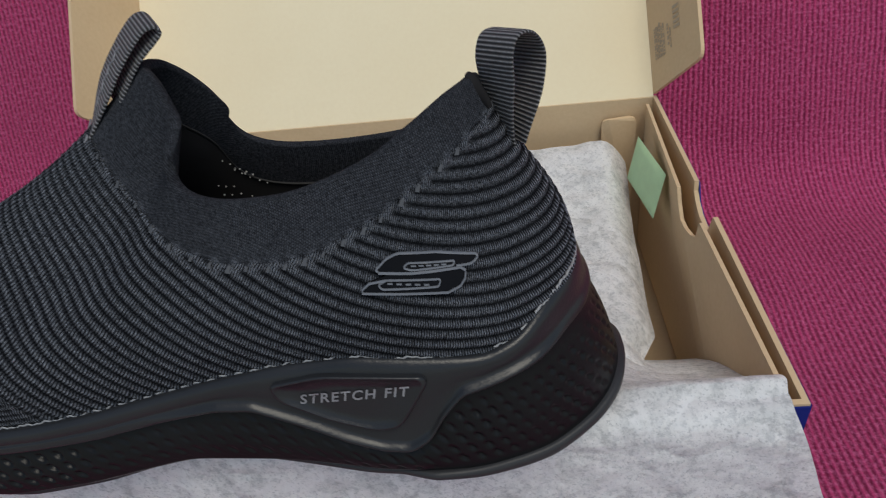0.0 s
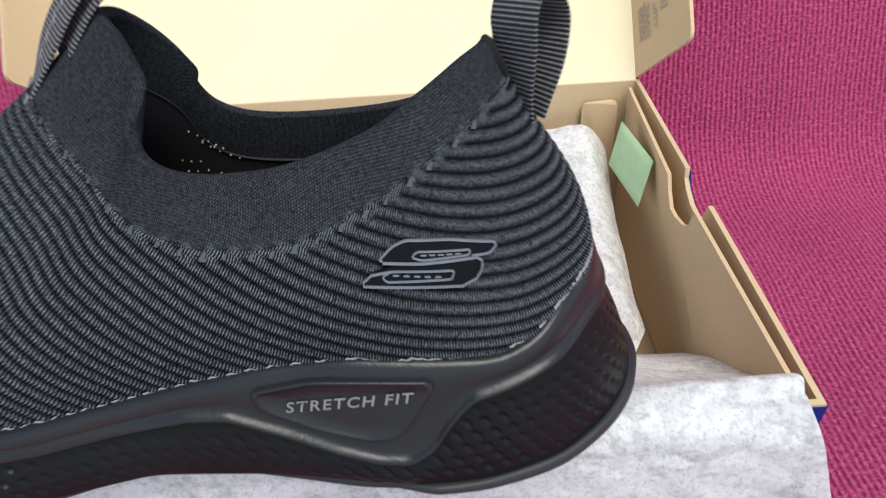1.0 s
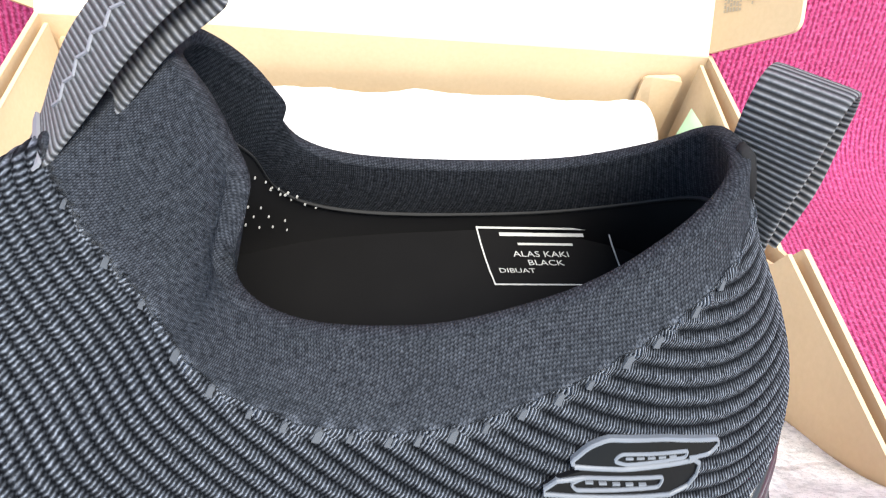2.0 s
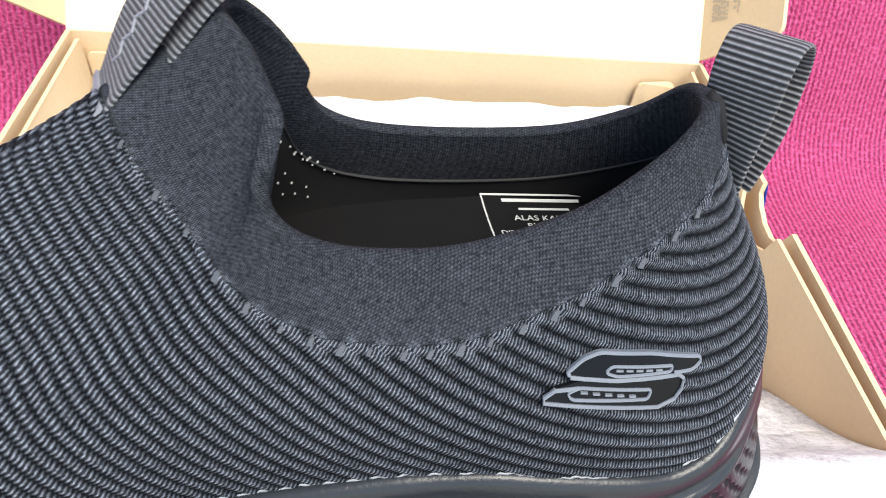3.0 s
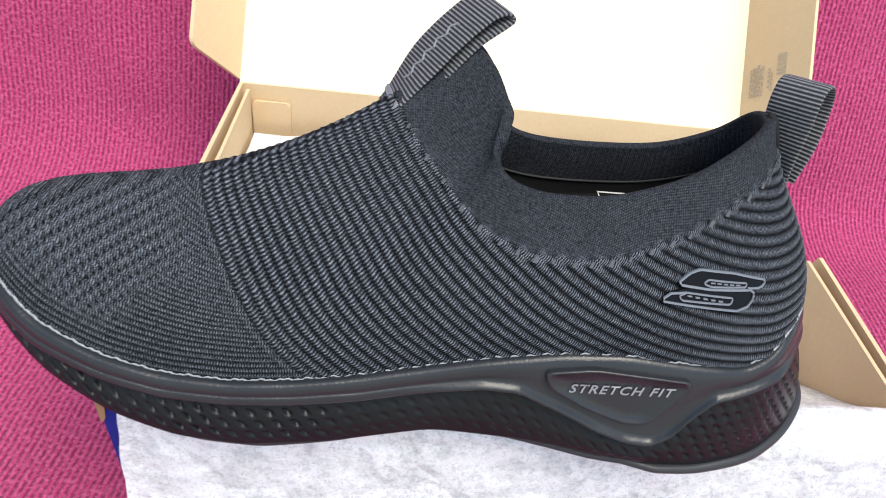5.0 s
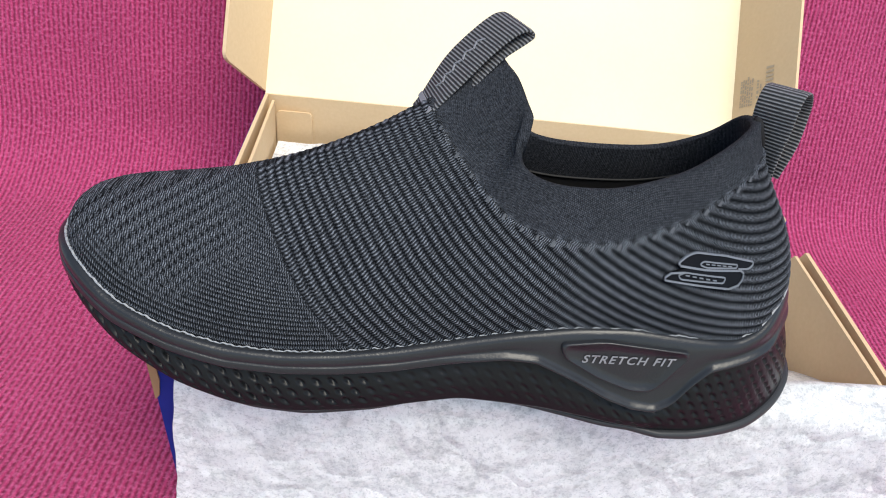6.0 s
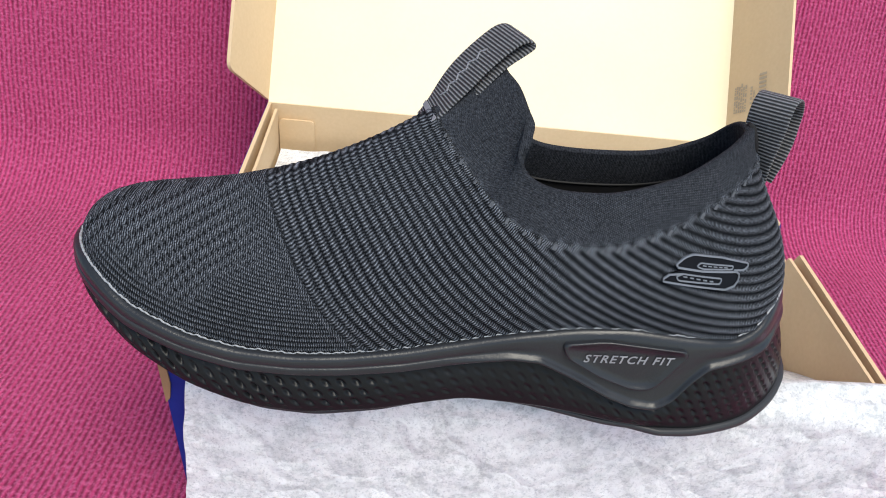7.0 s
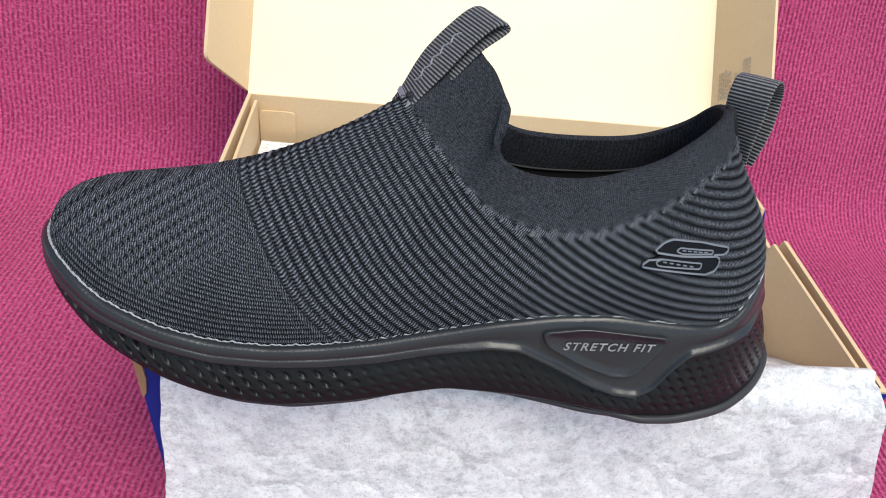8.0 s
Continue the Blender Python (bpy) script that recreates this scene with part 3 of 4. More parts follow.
    for a in np.linspace(0, 2 * math.pi, 8, endpoint=False):
        ring.append(np.column_stack([core + (core - core.mean(0)) * (0.0035 * math.cos(a)), zf + 0.0012 + 0.00034 * math.sin(a) + 0.00025 * np.sin(u * 900) + 0.0002 * np.sin(u * 2370)]))
    g = np.stack(ring + ring[:1], 1)
    mesh_part("edge_line", g.reshape(-1, 3), grid_faces(nu, g.shape[1], True), [PALE_LINE], shoe, "thin pale grey line above the sole band")

    # outsole: a thin tread below, turned up at the heel
    wall = []
    up = 0.0026 + 0.0022 * smoothstep(0.02, 0.09, x)
    for d, k in ((0.020, -0.2), (0.004, -0.2), (0.0006, 0.0), (-0.0004, 0.3), (-0.0004, 0.9), (0.0008, 1.0), (0.003, 1.0)):
        back = 0.0065 * (1 - smoothstep(0.040, 0.047, x))
        p = inset(loop, d + 0.0002)
        p = p + (loop.mean(0) - p) / np.linalg.norm(loop.mean(0) - p, axis=1, keepdims=True) * back[:, None]
        wall.append(np.column_stack([p, zb - 0.0012 + up * k]))
    # closed underneath
    wall.insert(0, np.column_stack([np.column_stack([x, loop[:, 1] * 0.05]), zb - 0.0016]))
    g = np.stack(wall, 1)
    mesh_part("outsole", g.reshape(-1, 3), grid_faces(nu, g.shape[1], True), [OUTSOLE], shoe, "thin black rubber outsole")
    return loop


COLLAR_NEAR = [(0.0690, 0.0, 0.1120), (0.0665, -0.0105, 0.1125), (0.0600, -0.0190, 0.1105), (0.0499, -0.0245, 0.1050), (0.0369, -0.0275, 0.0978), (0.0188, -0.0290, 0.0918), (0.0050, -0.0290, 0.0902), (-0.0075, -0.0280, 0.0908), (-0.0160, -0.0258, 0.0940), (-0.0198, -0.0228, 0.1005), (-0.0185, -0.0188, 0.1075), (-0.0178, -0.0150, 0.1130), (-0.0215, -0.0105, 0.1205), (-0.0265, -0.0050, 0.1252)]
COLLAR_FAR = [(-0.0275, 0.0010, 0.1258), (-0.0255, 0.0075, 0.1240), (-0.0205, 0.0130, 0.1180), (-0.0160, 0.0175, 0.1100), (-0.0150, 0.0205, 0.1020), (-0.0100, 0.0235, 0.0940), (0.0015, 0.0258, 0.0893), (0.0230, 0.0265, 0.0882), (0.0466, 0.0250, 0.0905), (0.0620, 0.0180, 0.0990), (0.0685, 0.0090, 0.1085)]


def build_upper(shoe, outline):
    nu, nv = 1200, 230
    # feather loop and collar loop, each half on its own, so that heel and toe stay matched
    fl = heel_slant(inset(outline, 0.0030), 1.0)
    k_toe = int(np.argmin(fl[:, 0]))
    half = nu // 2

    def loop_halves(p, k, warp):
        s = np.linspace(0, 1, half, endpoint=False)
        w = warp(s)
        a = np.vstack([p[: k + 1]])
        b = np.vstack([p[k:], p[:1]])
        out = []
        for seg, ww in ((a, w), (b, 1 - warp(1 - s))):
            L = np.r_[0, np.cumsum(np.linalg.norm(np.diff(seg, axis=0), axis=1))]
            out.append(np.stack([np.interp(ww * L[-1], L, seg[:, c]) for c in range(seg.shape[1])], 1))
        return np.vstack(out)

    feather = np.column_stack([fl, at(FEATHER, fl[:, 0]) - 0.0004])
    F = loop_halves(feather, k_toe, lambda s: s)
    cl = resample(COLLAR_NEAR + COLLAR_FAR, 1400, True)
    k_tongue = int(np.argmin(cl[:, 0] - 2 * cl[:, 2]))
    C = loop_halves(cl, k_tongue, lambda s: np.interp(s, [0, 0.10, 0.45, 0.70, 1.0], [0, 0.13, 0.60, 0.83, 1.0]))
    f = np.r_[np.linspace(0, 1, half, endpoint=False), np.linspace(1, 0, half, endpoint=False)]
    toe = smoothstep(0.50, 1.0, f)[:, None]
    heel = (1 - smoothstep(0.0, 0.22, f))[:, None]
    sgn = np.sign(F[:, 1:2])
    # leaving the sole: upright, a little outwards; at the toe higher and rounder
    h1 = (0.022 + 0.004 * heel) * (1 - toe) + 0.035 * toe
    P1 = F + np.concatenate([0.0005 * heel + 0.001 * toe, sgn * 0.0025 * (1 - toe) * (1 - heel), h1], 1)
    arrive = np.concatenate([-0.10 * (1 - toe) + 0.76 * toe - 0.25 * heel, -sgn * (0.16 * (1 - heel) * (1 - toe) + 0.10 * toe * (1 - toe)), 1.0 * (1 - toe) + 0.66 * toe], 1)
    arrive /= np.linalg.norm(arrive, axis=1, keepdims=True)
    length = 0.020 * (1 - toe) + 0.114 * toe + 0.006 * heel
    P2 = C - arrive * length
    kern = np.hanning(61)
    kern /= kern.sum()
    soften = lambda p: np.stack([np.convolve(np.r_[p[-30:, c], p[:, c], p[:30, c]], kern, "valid") for c in range(3)], 1)
    P1, P2 = soften(P1), soften(soften(P2))
    t = np.linspace(0, 1, nv)
    t = (t * 0.96 + 0.04 * smoothstep(0, 1, t))[None, :, None]
    grid = (1 - t) ** 3 * F[:, None] + 3 * t * (1 - t) ** 2 * P1[:, None] + 3 * t**2 * (1 - t) * P2[:, None] + t**3 * C[:, None]
    smooth_grid = grid.copy()
    n = normals_of(grid, True)
    if (n[:, nv // 3] * (grid[:, nv // 3] - grid.mean((0, 1)))).sum() < 0:
        n = -n
    X, Y, Z = grid[..., 0], grid[..., 1], grid[..., 2]
    # knit zones
    band = smoothstep(-0.0012, 0.0012, Z - at(SEAM, X)) * smoothstep(-0.060, -0.052, X)
    cx, cz = 0.075, 0.185
    rad = np.hypot(X - cx, Z - cz)
    along = np.arctan2(Z - cz, X - cx) * 0.16
    toezone = smoothstep(0.2030, 0.2190, rad)
    fan = rad / 0.0031
    heelness = smoothstep(0.03, 0.09, X)
    wave = lambda ph: 1 - np.abs(np.mod(ph, 1.0) * 2 - 1)
    rib = wave(fan) ** 0.75
    s_v = np.concatenate([np.zeros((nu, 1)), np.cumsum(np.linalg.norm(np.diff(grid, axis=1), axis=2), axis=1)], 1)
    toe_rib = wave(s_v / 0.0021)
    open_k = smoothstep(0.045, 0.060, Z + 0.006 * np.sin(X * 130)) * smoothstep(0.212, 0.226, rad)
    lane = s_v / 0.0027
    hole = 1 - smoothstep(0.35, 1.0, np.hypot((np.mod(X / 0.0036 + 0.5 * np.floor(lane), 1.0) - 0.5) / 0.34, (np.mod(lane, 1.0) - 0.5) / 0.42))
    h = (1 - band) * ((1 - toezone) * rib * (0.00045 + 0.00060 * heelness) + toezone * (toe_rib * (1 - open_k) * 1.2 + open_k * (wave(s_v / 0.0027) * 0.6 - 1.7 * hole)) * 0.00034)
    # a row of raised stitches where the collar band begins
    s_u = np.cumsum(np.linalg.norm(np.roll(C, -1, 0) - C, axis=1))[:, None]
    edge = np.exp(-((Z - at(SEAM, X) + 0.0010) / 0.0014) ** 2) * smoothstep(-0.050, -0.040, X)
    stitch = edge * wave(X / 0.0056) ** 2 * 0.0010
    fade = smoothstep(0, 0.03, t[..., 0])
    grid = grid + n * ((h + stitch) * fade)[..., None]
    grid[..., :] += n * (band * 0.0003)[..., None]
    # how lit the knit's colour is painted, following the ribs' height
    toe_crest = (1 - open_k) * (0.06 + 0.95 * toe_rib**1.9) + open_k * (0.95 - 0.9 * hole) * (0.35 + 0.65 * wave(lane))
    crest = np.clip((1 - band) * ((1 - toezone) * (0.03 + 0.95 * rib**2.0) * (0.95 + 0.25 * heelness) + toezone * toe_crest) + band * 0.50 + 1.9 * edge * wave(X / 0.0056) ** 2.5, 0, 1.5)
    ulen = np.linspace(0, 1, nu, endpoint=False)[:, None] * 0.64 * np.ones((1, nv))
    ribbed = (1 - toezone > 0.5) & (band < 0.5)
    uv = np.stack([np.where(ribbed, along, np.where(band > 0.5, ulen, X)), np.where(ribbed, rad, s_v)], -1)
    faces = grid_faces(nu, nv, True)
    keep = (band[:, :-1] > 0.5).reshape(-1)
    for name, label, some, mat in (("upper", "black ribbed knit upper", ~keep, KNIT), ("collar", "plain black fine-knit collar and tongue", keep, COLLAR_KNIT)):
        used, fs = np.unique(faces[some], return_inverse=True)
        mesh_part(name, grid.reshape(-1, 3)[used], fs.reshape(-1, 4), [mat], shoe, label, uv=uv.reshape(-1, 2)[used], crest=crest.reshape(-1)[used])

    # lining: the same form, a little inside, and the rolled edge that joins the two
    step = 3
    sg, sn = smooth_grid[::step], n[::step]
    inner = sg - sn * 0.0032
    lip = []
    upv = sg[:, -1] - sg[:, -6]
    upv /= np.linalg.norm(upv, axis=1, keepdims=True)
    for k in range(9):
        a = math.pi * k / 8
        lip.append(sg[:, -1] - sn[:, -1] * (0.0015 - 0.0018 * math.cos(a)) + upv * 0.0011 * math.sin(a))
    lip = np.stack(lip, 1)
    m = lip.shape[0]
    lip_uv = np.stack([np.linspace(0, 0.64, m)[:, None] * np.ones((1, 9)), np.linspace(0, 0.006, 9)[None] * np.ones((m, 1))], -1)
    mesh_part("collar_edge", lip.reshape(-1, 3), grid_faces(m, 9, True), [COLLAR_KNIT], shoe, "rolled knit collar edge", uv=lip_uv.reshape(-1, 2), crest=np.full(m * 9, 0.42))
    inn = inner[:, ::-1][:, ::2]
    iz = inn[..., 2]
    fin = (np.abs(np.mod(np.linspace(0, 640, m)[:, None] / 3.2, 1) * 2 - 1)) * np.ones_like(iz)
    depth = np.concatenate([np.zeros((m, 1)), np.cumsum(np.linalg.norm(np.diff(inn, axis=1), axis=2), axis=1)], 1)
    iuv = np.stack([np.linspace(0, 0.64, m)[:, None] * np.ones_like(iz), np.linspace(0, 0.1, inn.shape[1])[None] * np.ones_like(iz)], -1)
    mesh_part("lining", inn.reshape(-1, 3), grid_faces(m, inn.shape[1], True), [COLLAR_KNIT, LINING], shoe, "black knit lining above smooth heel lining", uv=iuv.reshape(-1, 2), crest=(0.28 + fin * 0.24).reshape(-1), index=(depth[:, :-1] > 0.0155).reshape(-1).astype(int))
    # cord where the knit lining meets the smooth one
    pick = np.argmax(depth > 0.0155, axis=1)
    line = inn[np.arange(m), pick]
    line = np.stack([np.convolve(np.r_[line[-8:, c], line[:, c], line[:8, c]], np.full(17, 1 / 17), "valid") for c in range(3)], 1)
    towards = np.column_stack([line[:, :2].mean(0) - line[:, :2], np.zeros(m)])
    towards /= np.linalg.norm(towards, axis=1, keepdims=True)
    ring = [line + towards * (0.0003 + 0.0005 * math.cos(a)) + np.array([0, 0, 0.0005 * math.sin(a)]) for a in np.linspace(0, 2 * math.pi, 8, endpoint=False)]
    g = np.stack(ring + ring[:1], 1)
    mesh_part("lining_seam", g.reshape(-1, 3), grid_faces(m, g.shape[1], True), [CORD], shoe, "thin cord along the edge of the lining")
    return smooth_grid


def insole_z(x, y):
    return 0.0440 + 0.0135 * smoothstep(-0.06, 0.03, x) + (0.006 + 0.006 * smoothstep(-0.06, 0.0, x)) * np.clip(np.abs(y) / 0.029, 0, 1.1) ** 2.6 + 0.012 * smoothstep(0.075, 0.098, x)


def build_insole(shoe, grid):
    """Fills the inside of the upper at foot height."""
    k, m = 200, 26
    g0 = grid[:: len(grid) // k][:k]
    rim = np.zeros((k, 2))
    for i in range(k):
        lim = 0.060 + 0.008 * float(smoothstep(-0.03, 0.02, g0[i, 0, 0]))
        j = int(np.argmax(g0[i, :, 2] > lim)) or 1
        rim[i] = g0[i, j, :2]
    mid = np.column_stack([np.clip(rim[:, 0], -0.13, 0.07), np.full(k, -0.001)])
    d = rim - mid
    rim = mid + d * (1 - 0.0052 / (np.linalg.norm(d, axis=1, keepdims=True) + 1e-9))
    v = []
    for j in range(m):
        q = mid + (rim - mid) * (j / (m - 1))
        v.append(np.column_stack([q, insole_z(q[:, 0], q[:, 1])]))
    g = np.stack(v, 1)
    ins = mesh_part("insole", g.reshape(-1, 3), grid_faces(k, m, True), [INSOLE], shoe, "black cupped foam insole")

    # printed size label: outline, a bar for the maker's line and two readable words
    def put(a, b, d):
        x, y = 0.0300 + a + 0.35 * b, 0.0278 - b
        return (x, y, float(insole_z(x, y)) + 0.0004 + d)

    def bar(a, b, w, h):
        bm = bmesh.new()
        pts = [(a + w * i / 6, b) for i in range(7)] + [(a + w * i / 6, b + h) for i in range(6, -1, -1)]
        slab(bm, pts, lambda p, q, d: put(p, q, d), 0.0001)
        part("printed_line", bm, WHITE_PRINT_AND_DOTS, ins)

    bar(0.0, 0.0, 0.034, 0.00032)
    bar(0.0, 0.0118, 0.034, 0.00032)
    for q in (0.0, 0.0336):
        for k in range(4):
            bar(q, k * 0.00295, 0.0004, 0.00295)
    bar(0.0055, 0.0010, 0.0215, 0.0006)
    bar(0.0095, 0.0029, 0.0140, 0.0004)
    squat = lambda x0, b0: lambda x, y: put(x0 + x, b0 - 0.55 * y, 0.0)
    words("ALAS KAKI", 0.0030, squat(0.0075, 0.0056), WHITE_PRINT_AND_DOTS, ins)
    words("BLACK", 0.0030, squat(0.0105, 0.0074), WHITE_PRINT_AND_DOTS, ins)
    words("DIBUAT", 0.0026, squat(0.0025, 0.0091), WHITE_PRINT_AND_DOTS, ins)
    return ins


def words(body, size, place, mat, parent, bold=0.0, shear=0.0, spacing=1.0):
    """Lettering as a flat mesh, laid onto a surface by place(x, y)."""
    cu = bpy.data.curves.new("lettering", "FONT")
    cu.body, cu.size, cu.offset, cu.shear, cu.space_character = body, size, bold, shear, spacing
    cu.resolution_u = 3
    tmp = bpy.data.objects.new("lettering", cu)
    me = bpy.data.meshes.new_from_object(tmp)
    bpy.data.objects.remove(tmp)
    bm = bmesh.new()
    bm.from_mesh(me)
    bpy.data.meshes.remove(me)
    long_edges = [e for e in bm.edges if e.calc_length() > size * 0.3]
    bmesh.ops.subdivide_edges(bm, edges=long_edges, cuts=2)
    for v in bm.verts:
        v.co = place(v.co.x, v.co.y)
    return part("lettering", bm, mat, parent)


class Skin:
    """Finds the near surface's y for a given x and z in the shoe's axes."""

    def __init__(self, grid):
        p = grid.reshape(-1, 3)
        self.p = p[(p[:, 1] < -0.008)]

    def __call__(self, x, z):
        d = (self.p[:, 0] - x) ** 2 + (self.p[:, 2] - z) ** 2
        k = np.argpartition(d, 5)[:5]
        w = 1 / (d[k] + 1e-9)
        return float((self.p[k, 1] * w).sum() / w.sum())


def tape(name, path, width, thick, shoe, label, y0=0.0, roll=0.0, twist=None, skew=0.0):
    """A ribbon of webbing along a path in the x-z plane; twist: (x of its axis, low z, high z, degrees low, degrees high); skew: how far the near edge runs ahead."""
    c = resample(path, 90)
    k = len(c)
    t = np.gradient(c, axis=0)
    t /= np.linalg.norm(t, axis=1, keepdims=True)
    nrm = np.stack([-t[:, 1], t[:, 0]], 1)
    s = np.r_[0, np.cumsum(np.linalg.norm(np.diff(c, axis=0), axis=1))]
    ring = []
    for a in np.linspace(0, 2 * math.pi, 24, endpoint=False):
        ca, sa = math.cos(a), math.sin(a)
        b = math.copysign(abs(ca) ** 0.25, ca) * width / 2
        d = math.copysign(abs(sa) ** 0.6, sa) * thick / 2
        ring.append((b, d))
    lead = skew * (0.35 + 0.65 * smoothstep(0.0, 0.3 * s[-1], s))
    v, uv = [], []
    for i in range(k):
        for b, d in ring:
            px, py, pz = c[i, 0] + nrm[i, 0] * d, b * math.cos(roll), c[i, 1] + nrm[i, 1] * d + b * math.sin(roll)
            px -= b * lead[i]
            if twist:
                w = radians(twist[3] + (twist[4] - twist[3]) * float(smoothstep(twist[1], twist[2], pz)))
                px, py = twist[0] + (px - twist[0]) * math.cos(w) - py * math.sin(w), (px - twist[0]) * math.sin(w) + py * math.cos(w)
            v.append((px, y0 + py, pz))
            uv.append((b, s[i]))
    v = np.array(v).reshape(k, 24, 3).transpose(1, 0, 2).reshape(-1, 3)
    uv = np.array(uv).reshape(k, 24, 2).transpose(1, 0, 2).reshape(-1, 2)
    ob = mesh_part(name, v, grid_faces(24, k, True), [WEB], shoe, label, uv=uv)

    def place(q, b, d):
        """A point at the fraction q of the path, b across it and d above its face."""
        i = q * (k - 1)
        px, pz = (np.interp(i, range(k), c[:, a]) for a in (0, 1))
        nx, nz = (np.interp(i, range(k), nrm[:, a]) for a in (0, 1))
        return (px + nx * (thick / 2 + d) - b * np.interp(i, range(k), lead), y0 + b * math.cos(roll), pz + nz * (thick / 2 + d) + b * math.sin(roll))

    return ob, place


def build_shoe():
    shoe = tagged(new("shoe"), "black ribbed-knit slip-on sneaker on white tissue over a shoe box", "shoe")
    outline = build_midsole(shoe)
    grid = build_upper(shoe, outline)
    build_insole(shoe, grid)
    skin = Skin(grid)

    # pale discs on the lining towards the toe, painted for light through the knit
    far = grid.reshape(-1, 3)
    far = far[far[:, 1] > 0.008]
    bm = bmesh.new()
    rng = random.Random(12)
    dots = [(-0.0205 + 0.0021 * i + 0.0016 * j, 0.0868 - 0.0017 * i - 0.0022 * j) for i in range(5) for j in range(3)]
    dots += [(-0.0260 + 0.0030 * i + 0.0008 * j, 0.0765 - 0.0004 * i - 0.0042 * j) for i in range(4) for j in range(3)]
    for x, z in dots:
        if rng.random() < 0.2:
            continue
        x, z = x + rng.uniform(-0.0006, 0.0006), z + rng.uniform(-0.0006, 0.0006)
        q = far[np.argmin((far[:, 0] - x) ** 2 + (far[:, 2] - z) ** 2)]
        r = rng.uniform(0.00018, 0.00032)
        slab(bm, [(x + r * math.cos(a), z + r * math.sin(a)) for a in np.linspace(0, 2 * math.pi, 6, endpoint=False)], lambda a, b, d, y=q[1]: (a, y - 0.0044 + d, b), 0.0006)
    part("light_dots", bm, WHITE_PRINT_AND_DOTS, shoe, "pale discs on the lining standing for light through the knit")

    # pale tufts where the collar is knitted on
    rng = random.Random(31)
    for k in range(21):
        x = -0.0440 + 0.0056 * k + rng.uniform(-0.0005, 0.0005)
        z = float(at(SEAM, x)) - 0.0012
        w = rng.uniform(0.5, 0.8)
        bm = bmesh.new()
        slab(bm, [(x + w * a, z + w * b) for a, b in ((-0.0013, -0.0012), (-0.0004, 0.0006), (0.0006, 0.0013), (0.0012, 0.0008), (0.0006, -0.0004), (0.0004, -0.0015))], lambda a, b, d: (a, skin(a, b) - 0.0009 + d, b), 0.0010)
        part("seam_tuft", bm, TUFT, shoe)

    # pull loops
    tape("heel_loop", [(0.0760, 0.0900), (0.0745, 0.1020), (0.0738, 0.1110), (0.0733, 0.1175), (0.0758, 0.1226), (0.0812, 0.1232), (0.0852, 0.1200), (0.0868, 0.1150), (0.0850, 0.1070), (0.0815, 0.0985), (0.0790, 0.0920)], 0.0150, 0.0011, shoe, "black grosgrain heel pull loop", -0.001, 0.0, (0.0775, 0.092, 0.116, 22, 42))
    tongue, on_tongue = tape("tongue_loop", [(-0.0525, 0.1030), (-0.0490, 0.1080), (-0.0432, 0.1165), (-0.0372, 0.1246), (-0.0312, 0.1312), (-0.0258, 0.1360), (-0.0222, 0.1372), (-0.0206, 0.1358), (-0.0226, 0.1336), (-0.0290, 0.1284), (-0.0345, 0.1222), (-0.0388, 0.1165), (-0.0380, 0.1130)], 0.0125, 0.0012, shoe, "black grosgrain tongue pull loop", -0.001, radians(15), None, 0.62)
    # small fold-over stitched patch under the heel loop, and the stitching on the tongue loop
    bm = bmesh.new()
    slab(bm, rounded([(0.0655, 0.1136), (0.0668, 0.1146), (0.0690, 0.1130), (0.0728, 0.1050), (0.0722, 0.1020), (0.0700, 0.1030), (0.0668, 0.1105)], 0.0012), lambda a, b, d: (a, -0.0080 - 0.55 * (0.0690 - a) - 0.16 * (0.1130 - b) + d, b), 0.0040)
    bmesh.ops.bevel(bm, geom=[e for e in bm.edges if len(e.link_faces) == 2 and e.calc_face_angle(0) > 1.0], offset=0.0005, segments=2, affect="EDGES")
    part("heel_patch", bm, LINING, shoe, "small smooth patch at the collar", smooth=True)
    for i in range(9):
        q, side = 0.15 + 0.032 * i, 0.0006 if i % 2 else -0.0006
        bm = bmesh.new()
        slab(bm, [(0.0, -side - 0.0002), (0.030, side - 0.0002), (0.030, side + 0.0002), (0.0, -side + 0.0002)], lambda a, b, d, q=q: on_tongue(q + a, 0.0002 + b, d + 0.00005), 0.0003)
        part("stitch", bm, STITCH, tongue)
    bm = bmesh.new()
    slab(bm, rounded([(0.050, -0.0060), (0.078, -0.0060), (0.078, 0.0052), (0.050, 0.0052)], 0.002), lambda a, b, d: on_tongue(a, b, d + 0.0001), 0.0006)
    part("bar_tack", bm, STITCH, tongue)

    # raised side panel with its lettering
    loop_y = lambda x: float(np.interp(-x, -np.array([p[0] for p in OUTLINE_NEAR]), [p[1] for p in OUTLINE_NEAR]))
    face_y = lambda x: loop_y(x) - 0.0004
    shape = rounded([(0.0015, 0.0405), (0.0170, 0.0432), (0.0465, 0.0415), (0.0480, 0.0390), (0.0385, 0.0235), (0.0310, 0.0225), (0.0170, 0.0274), (0.0035, 0.0350)], 0.0035, 5)
    bm = bmesh.new()
    rings = []
    c = np.mean(shape, axis=0)
    for k, d in ((1.0, 0.0010), (1.0, -0.0007), (0.975, -0.0013), (0.93, -0.0013), (0.905, -0.0006), (0.5, -0.0006), (0.02, -0.0006)):
        rings.append([bm.verts.new((c[0] + (p[0] - c[0]) * k, face_y(c[0] + (p[0] - c[0]) * k) + d, c[1] + (p[1] - c[1]) * k)) for p in shape])
    for r0, r1 in zip(rings, rings[1:]):
        for i in range(len(shape)):
            j = (i + 1) % len(shape)
            bm.faces.new((r0[i], r0[j], r1[j], r1[i]))
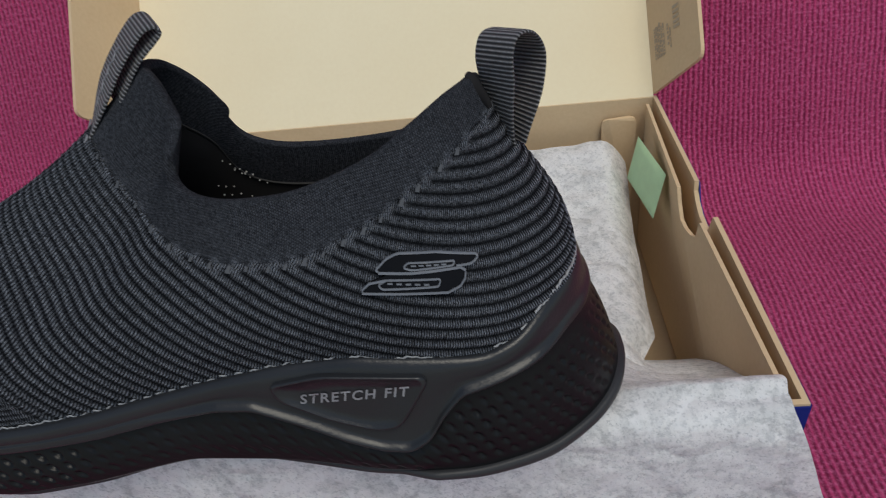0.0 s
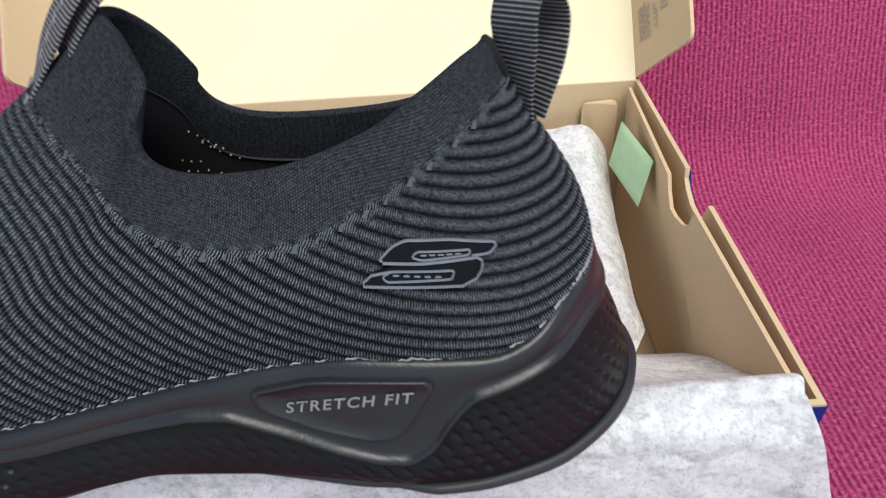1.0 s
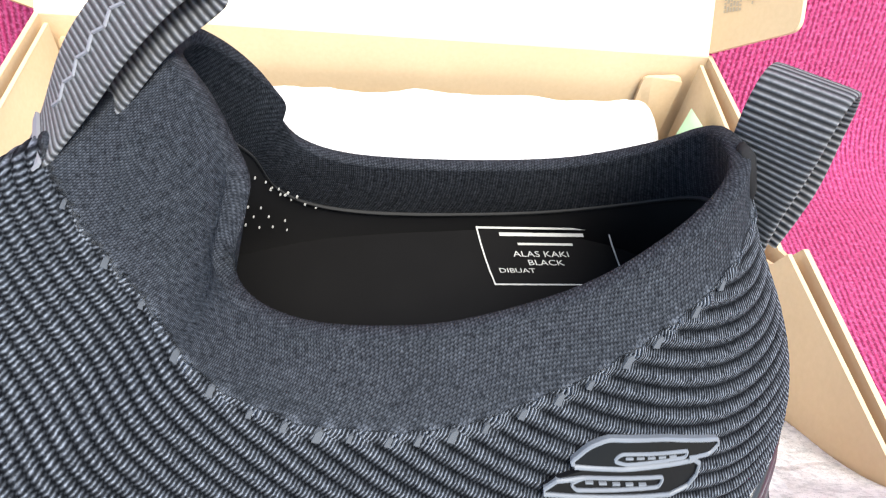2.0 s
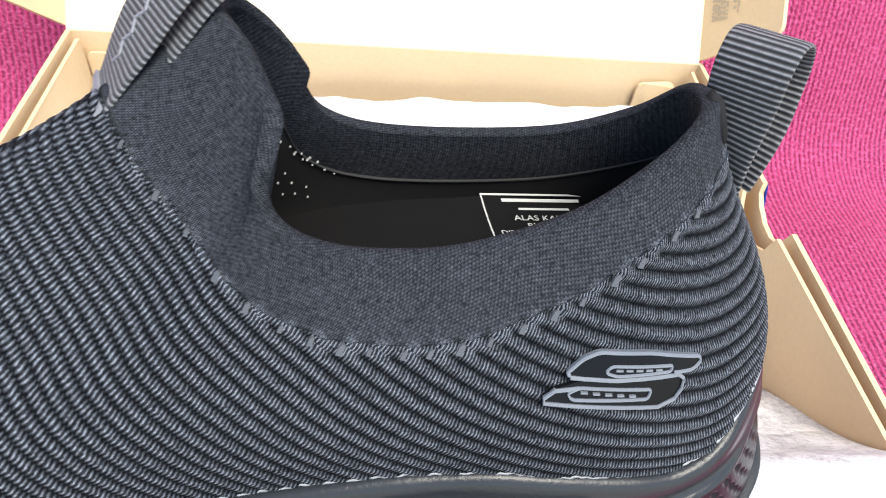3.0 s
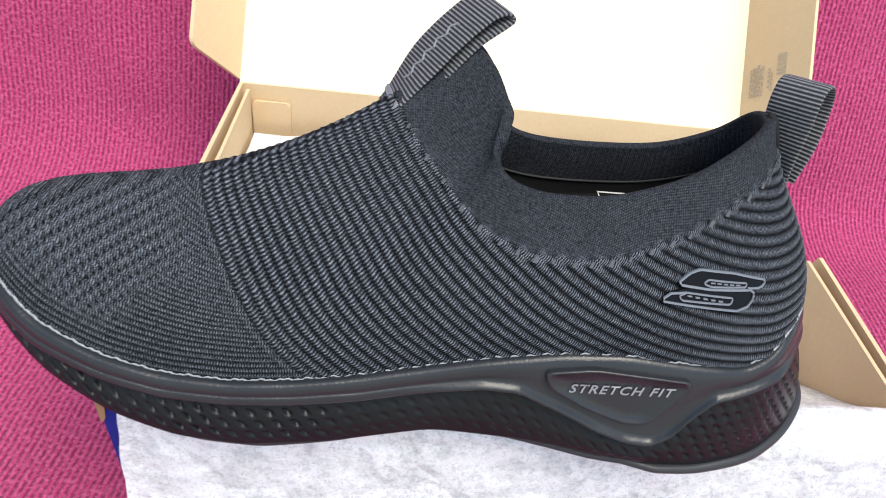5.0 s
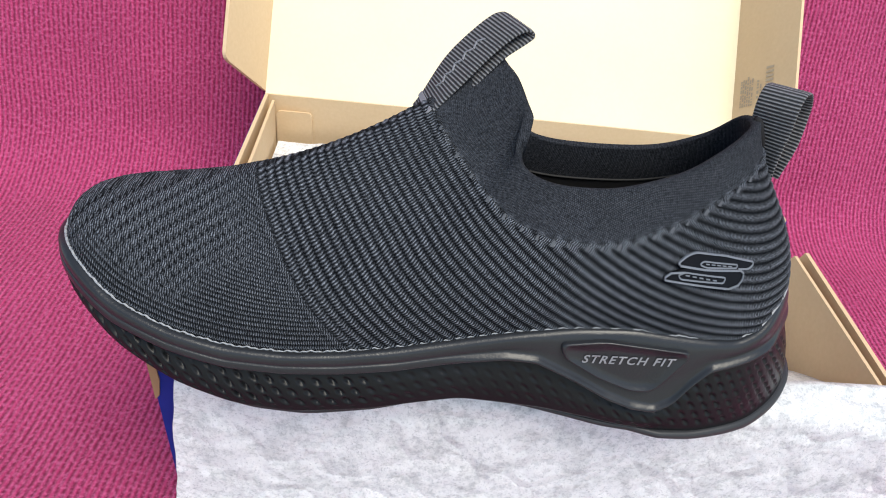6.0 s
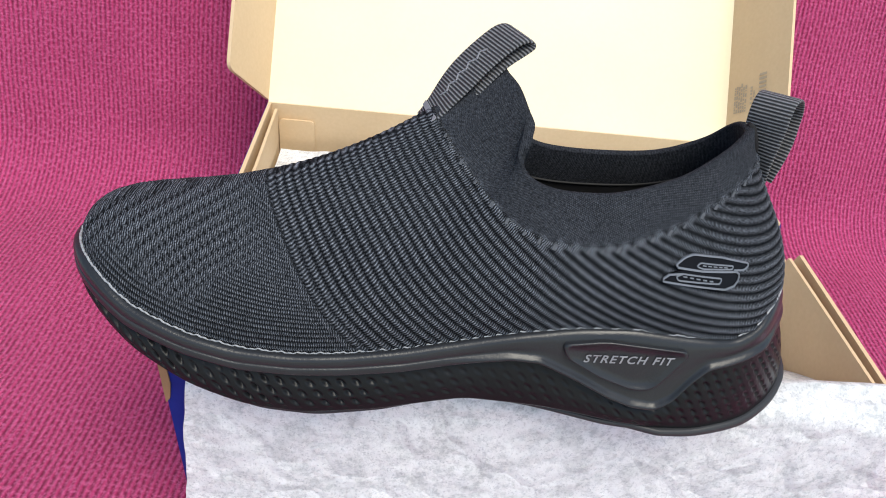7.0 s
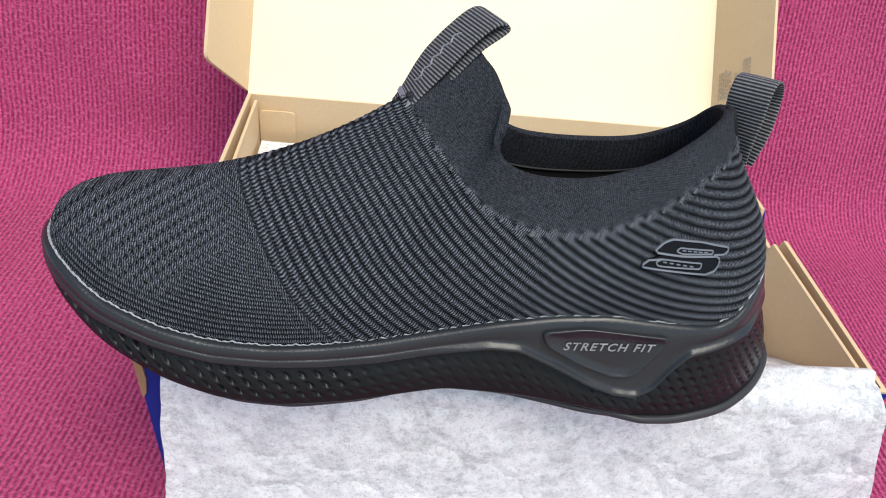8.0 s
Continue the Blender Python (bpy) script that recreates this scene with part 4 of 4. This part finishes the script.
    bm.faces.new(rings[-1])
    bmesh.ops.recalc_face_normals(bm, faces=bm.faces)
    panel = part("side_panel", bm, BAND, shoe, "raised rubber panel lettered STRETCH FIT", smooth=True)
    words("STRETCH FIT", 0.0047, lambda x, y: (0.0100 + x, face_y(0.0100 + x) - 0.0010, 0.0337 + y + 0.05 * x), PRINT, panel, 0.00010, 0.22, 1.2)

    # side emblem: a glossy black plate with grey strokes and two capsules
    def on_side(a, b, d):
        return (a, skin(a, b) - 0.0013 + d, b)

    def dense(pts, closed=True):
        out = []
        for i in range(len(pts) if closed else len(pts) - 1):
            a, b = np.array(pts[i]), np.array(pts[(i + 1) % len(pts)])
            m = max(1, int(np.linalg.norm(b - a) / 0.0012))
            out += [tuple(a + (b - a) * q / m) for q in range(m)]
        return out if closed else out + [tuple(pts[-1])]

    def plate(name, pts, d, mat, parent):
        bm = bmesh.new()
        slab(bm, dense(pts), lambda a, b, q: on_side(a, b, q - d), d + 0.0006)
        bmesh.ops.triangulate(bm, faces=[f for f in bm.faces if len(f.verts) > 4])
        return part(name, bm, mat, parent)

    def stroke(pts, width, d, parent, closed=False):
        """A raised line along the points."""
        q = np.array(dense(pts, closed))
        t = np.roll(q, -1, 0) - np.roll(q, 1, 0) if closed else np.gradient(q, axis=0)
        t /= np.linalg.norm(t, axis=1, keepdims=True)
        across = np.stack([-t[:, 1], t[:, 0]], 1) * width / 2
        bm = bmesh.new()
        cols = []
        for p, w in zip(q, across):
            cols.append([bm.verts.new(on_side(*(p + w), 0.0003 - d)), bm.verts.new(on_side(*(p + 0.5 * w), -d)), bm.verts.new(on_side(*(p - 0.5 * w), -d)), bm.verts.new(on_side(*(p - w), 0.0003 - d)), bm.verts.new(on_side(*p, 0.0006))])
        for a, b in zip(cols, cols[1:] + cols[:1] if closed else cols[1:]):
            for k in range(5):
                bm.faces.new((a[k], b[k], b[(k + 1) % 5], a[(k + 1) % 5]))
        if not closed:
            bm.faces.new(cols[0])
            bm.faces.new(cols[-1][::-1])
        bmesh.ops.recalc_face_normals(bm, faces=bm.faces)
        return part("emblem_edge", bm, GREY, parent)

    upper_plate = [(0.0370, 0.0714), (0.0404, 0.0742), (0.0435, 0.0753), (0.0540, 0.0746), (0.0647, 0.0725), (0.0651, 0.0716), (0.0634, 0.0703), (0.0586, 0.0700), (0.0470, 0.0704)]
    lower_plate = [(0.0400, 0.0701), (0.0500, 0.0702), (0.0609, 0.0695), (0.0616, 0.0680), (0.0601, 0.0653), (0.0564, 0.0641), (0.0473, 0.0649), (0.0330, 0.0660), (0.0329, 0.0670), (0.0350, 0.0686)]
    emblem = plate("emblem", rounded(lower_plate, 0.0012, 3), 0.0002, GLOSS, shoe)
    emblem["label"] = "glossy black side emblem edged in grey"
    plate("emblem_plate", rounded(upper_plate, 0.0012, 3), 0.0004, GLOSS, emblem)
    stroke(rounded([(0.0470, 0.0704), *upper_plate[:7], (0.0600, 0.0704), (0.0580, 0.0706)], 0.0010, 3)[4:-4], 0.0006, 0.0008, emblem)
    stroke([(0.0380, 0.0709), (0.0470, 0.0701), (0.0540, 0.0700), (0.0602, 0.0699), (0.0615, 0.0690)], 0.0007, 0.0008, emblem)
    stroke([(0.0615, 0.0686), (0.0612, 0.0670), (0.0598, 0.0653), (0.0564, 0.0642), (0.0473, 0.0650), (0.0332, 0.0662), (0.0332, 0.0671), (0.0352, 0.0685), (0.0400, 0.0690)], 0.0006, 0.0008, emblem)
    for pill in ([(0.0448, 0.0716), (0.0461, 0.0727), (0.0588, 0.0718), (0.0584, 0.0707), (0.0472, 0.0708)], [(0.0376, 0.0680), (0.0400, 0.0690), (0.0547, 0.0678), (0.0540, 0.0660), (0.0386, 0.0668)]):
        stroke(rounded(pill, 0.0007, 3), 0.0005, 0.0007, emblem, True)
        (a0, b0), (a1, b1) = pill[0], pill[3]
        for k in range(5):
            f = 0.16 + 0.15 * k
            a, b = a0 + (a1 - a0) * f, b0 + (b1 - b0) * f + 0.0004
            plate("emblem_mark", [(a, b - 0.0001), (a + 0.0014, b - 0.0002), (a + 0.0014, b + 0.0001), (a, b + 0.0002)], 0.0006, GREY, emblem)
    shoe.matrix_world = SHOE
    return shoe


build_shoe()
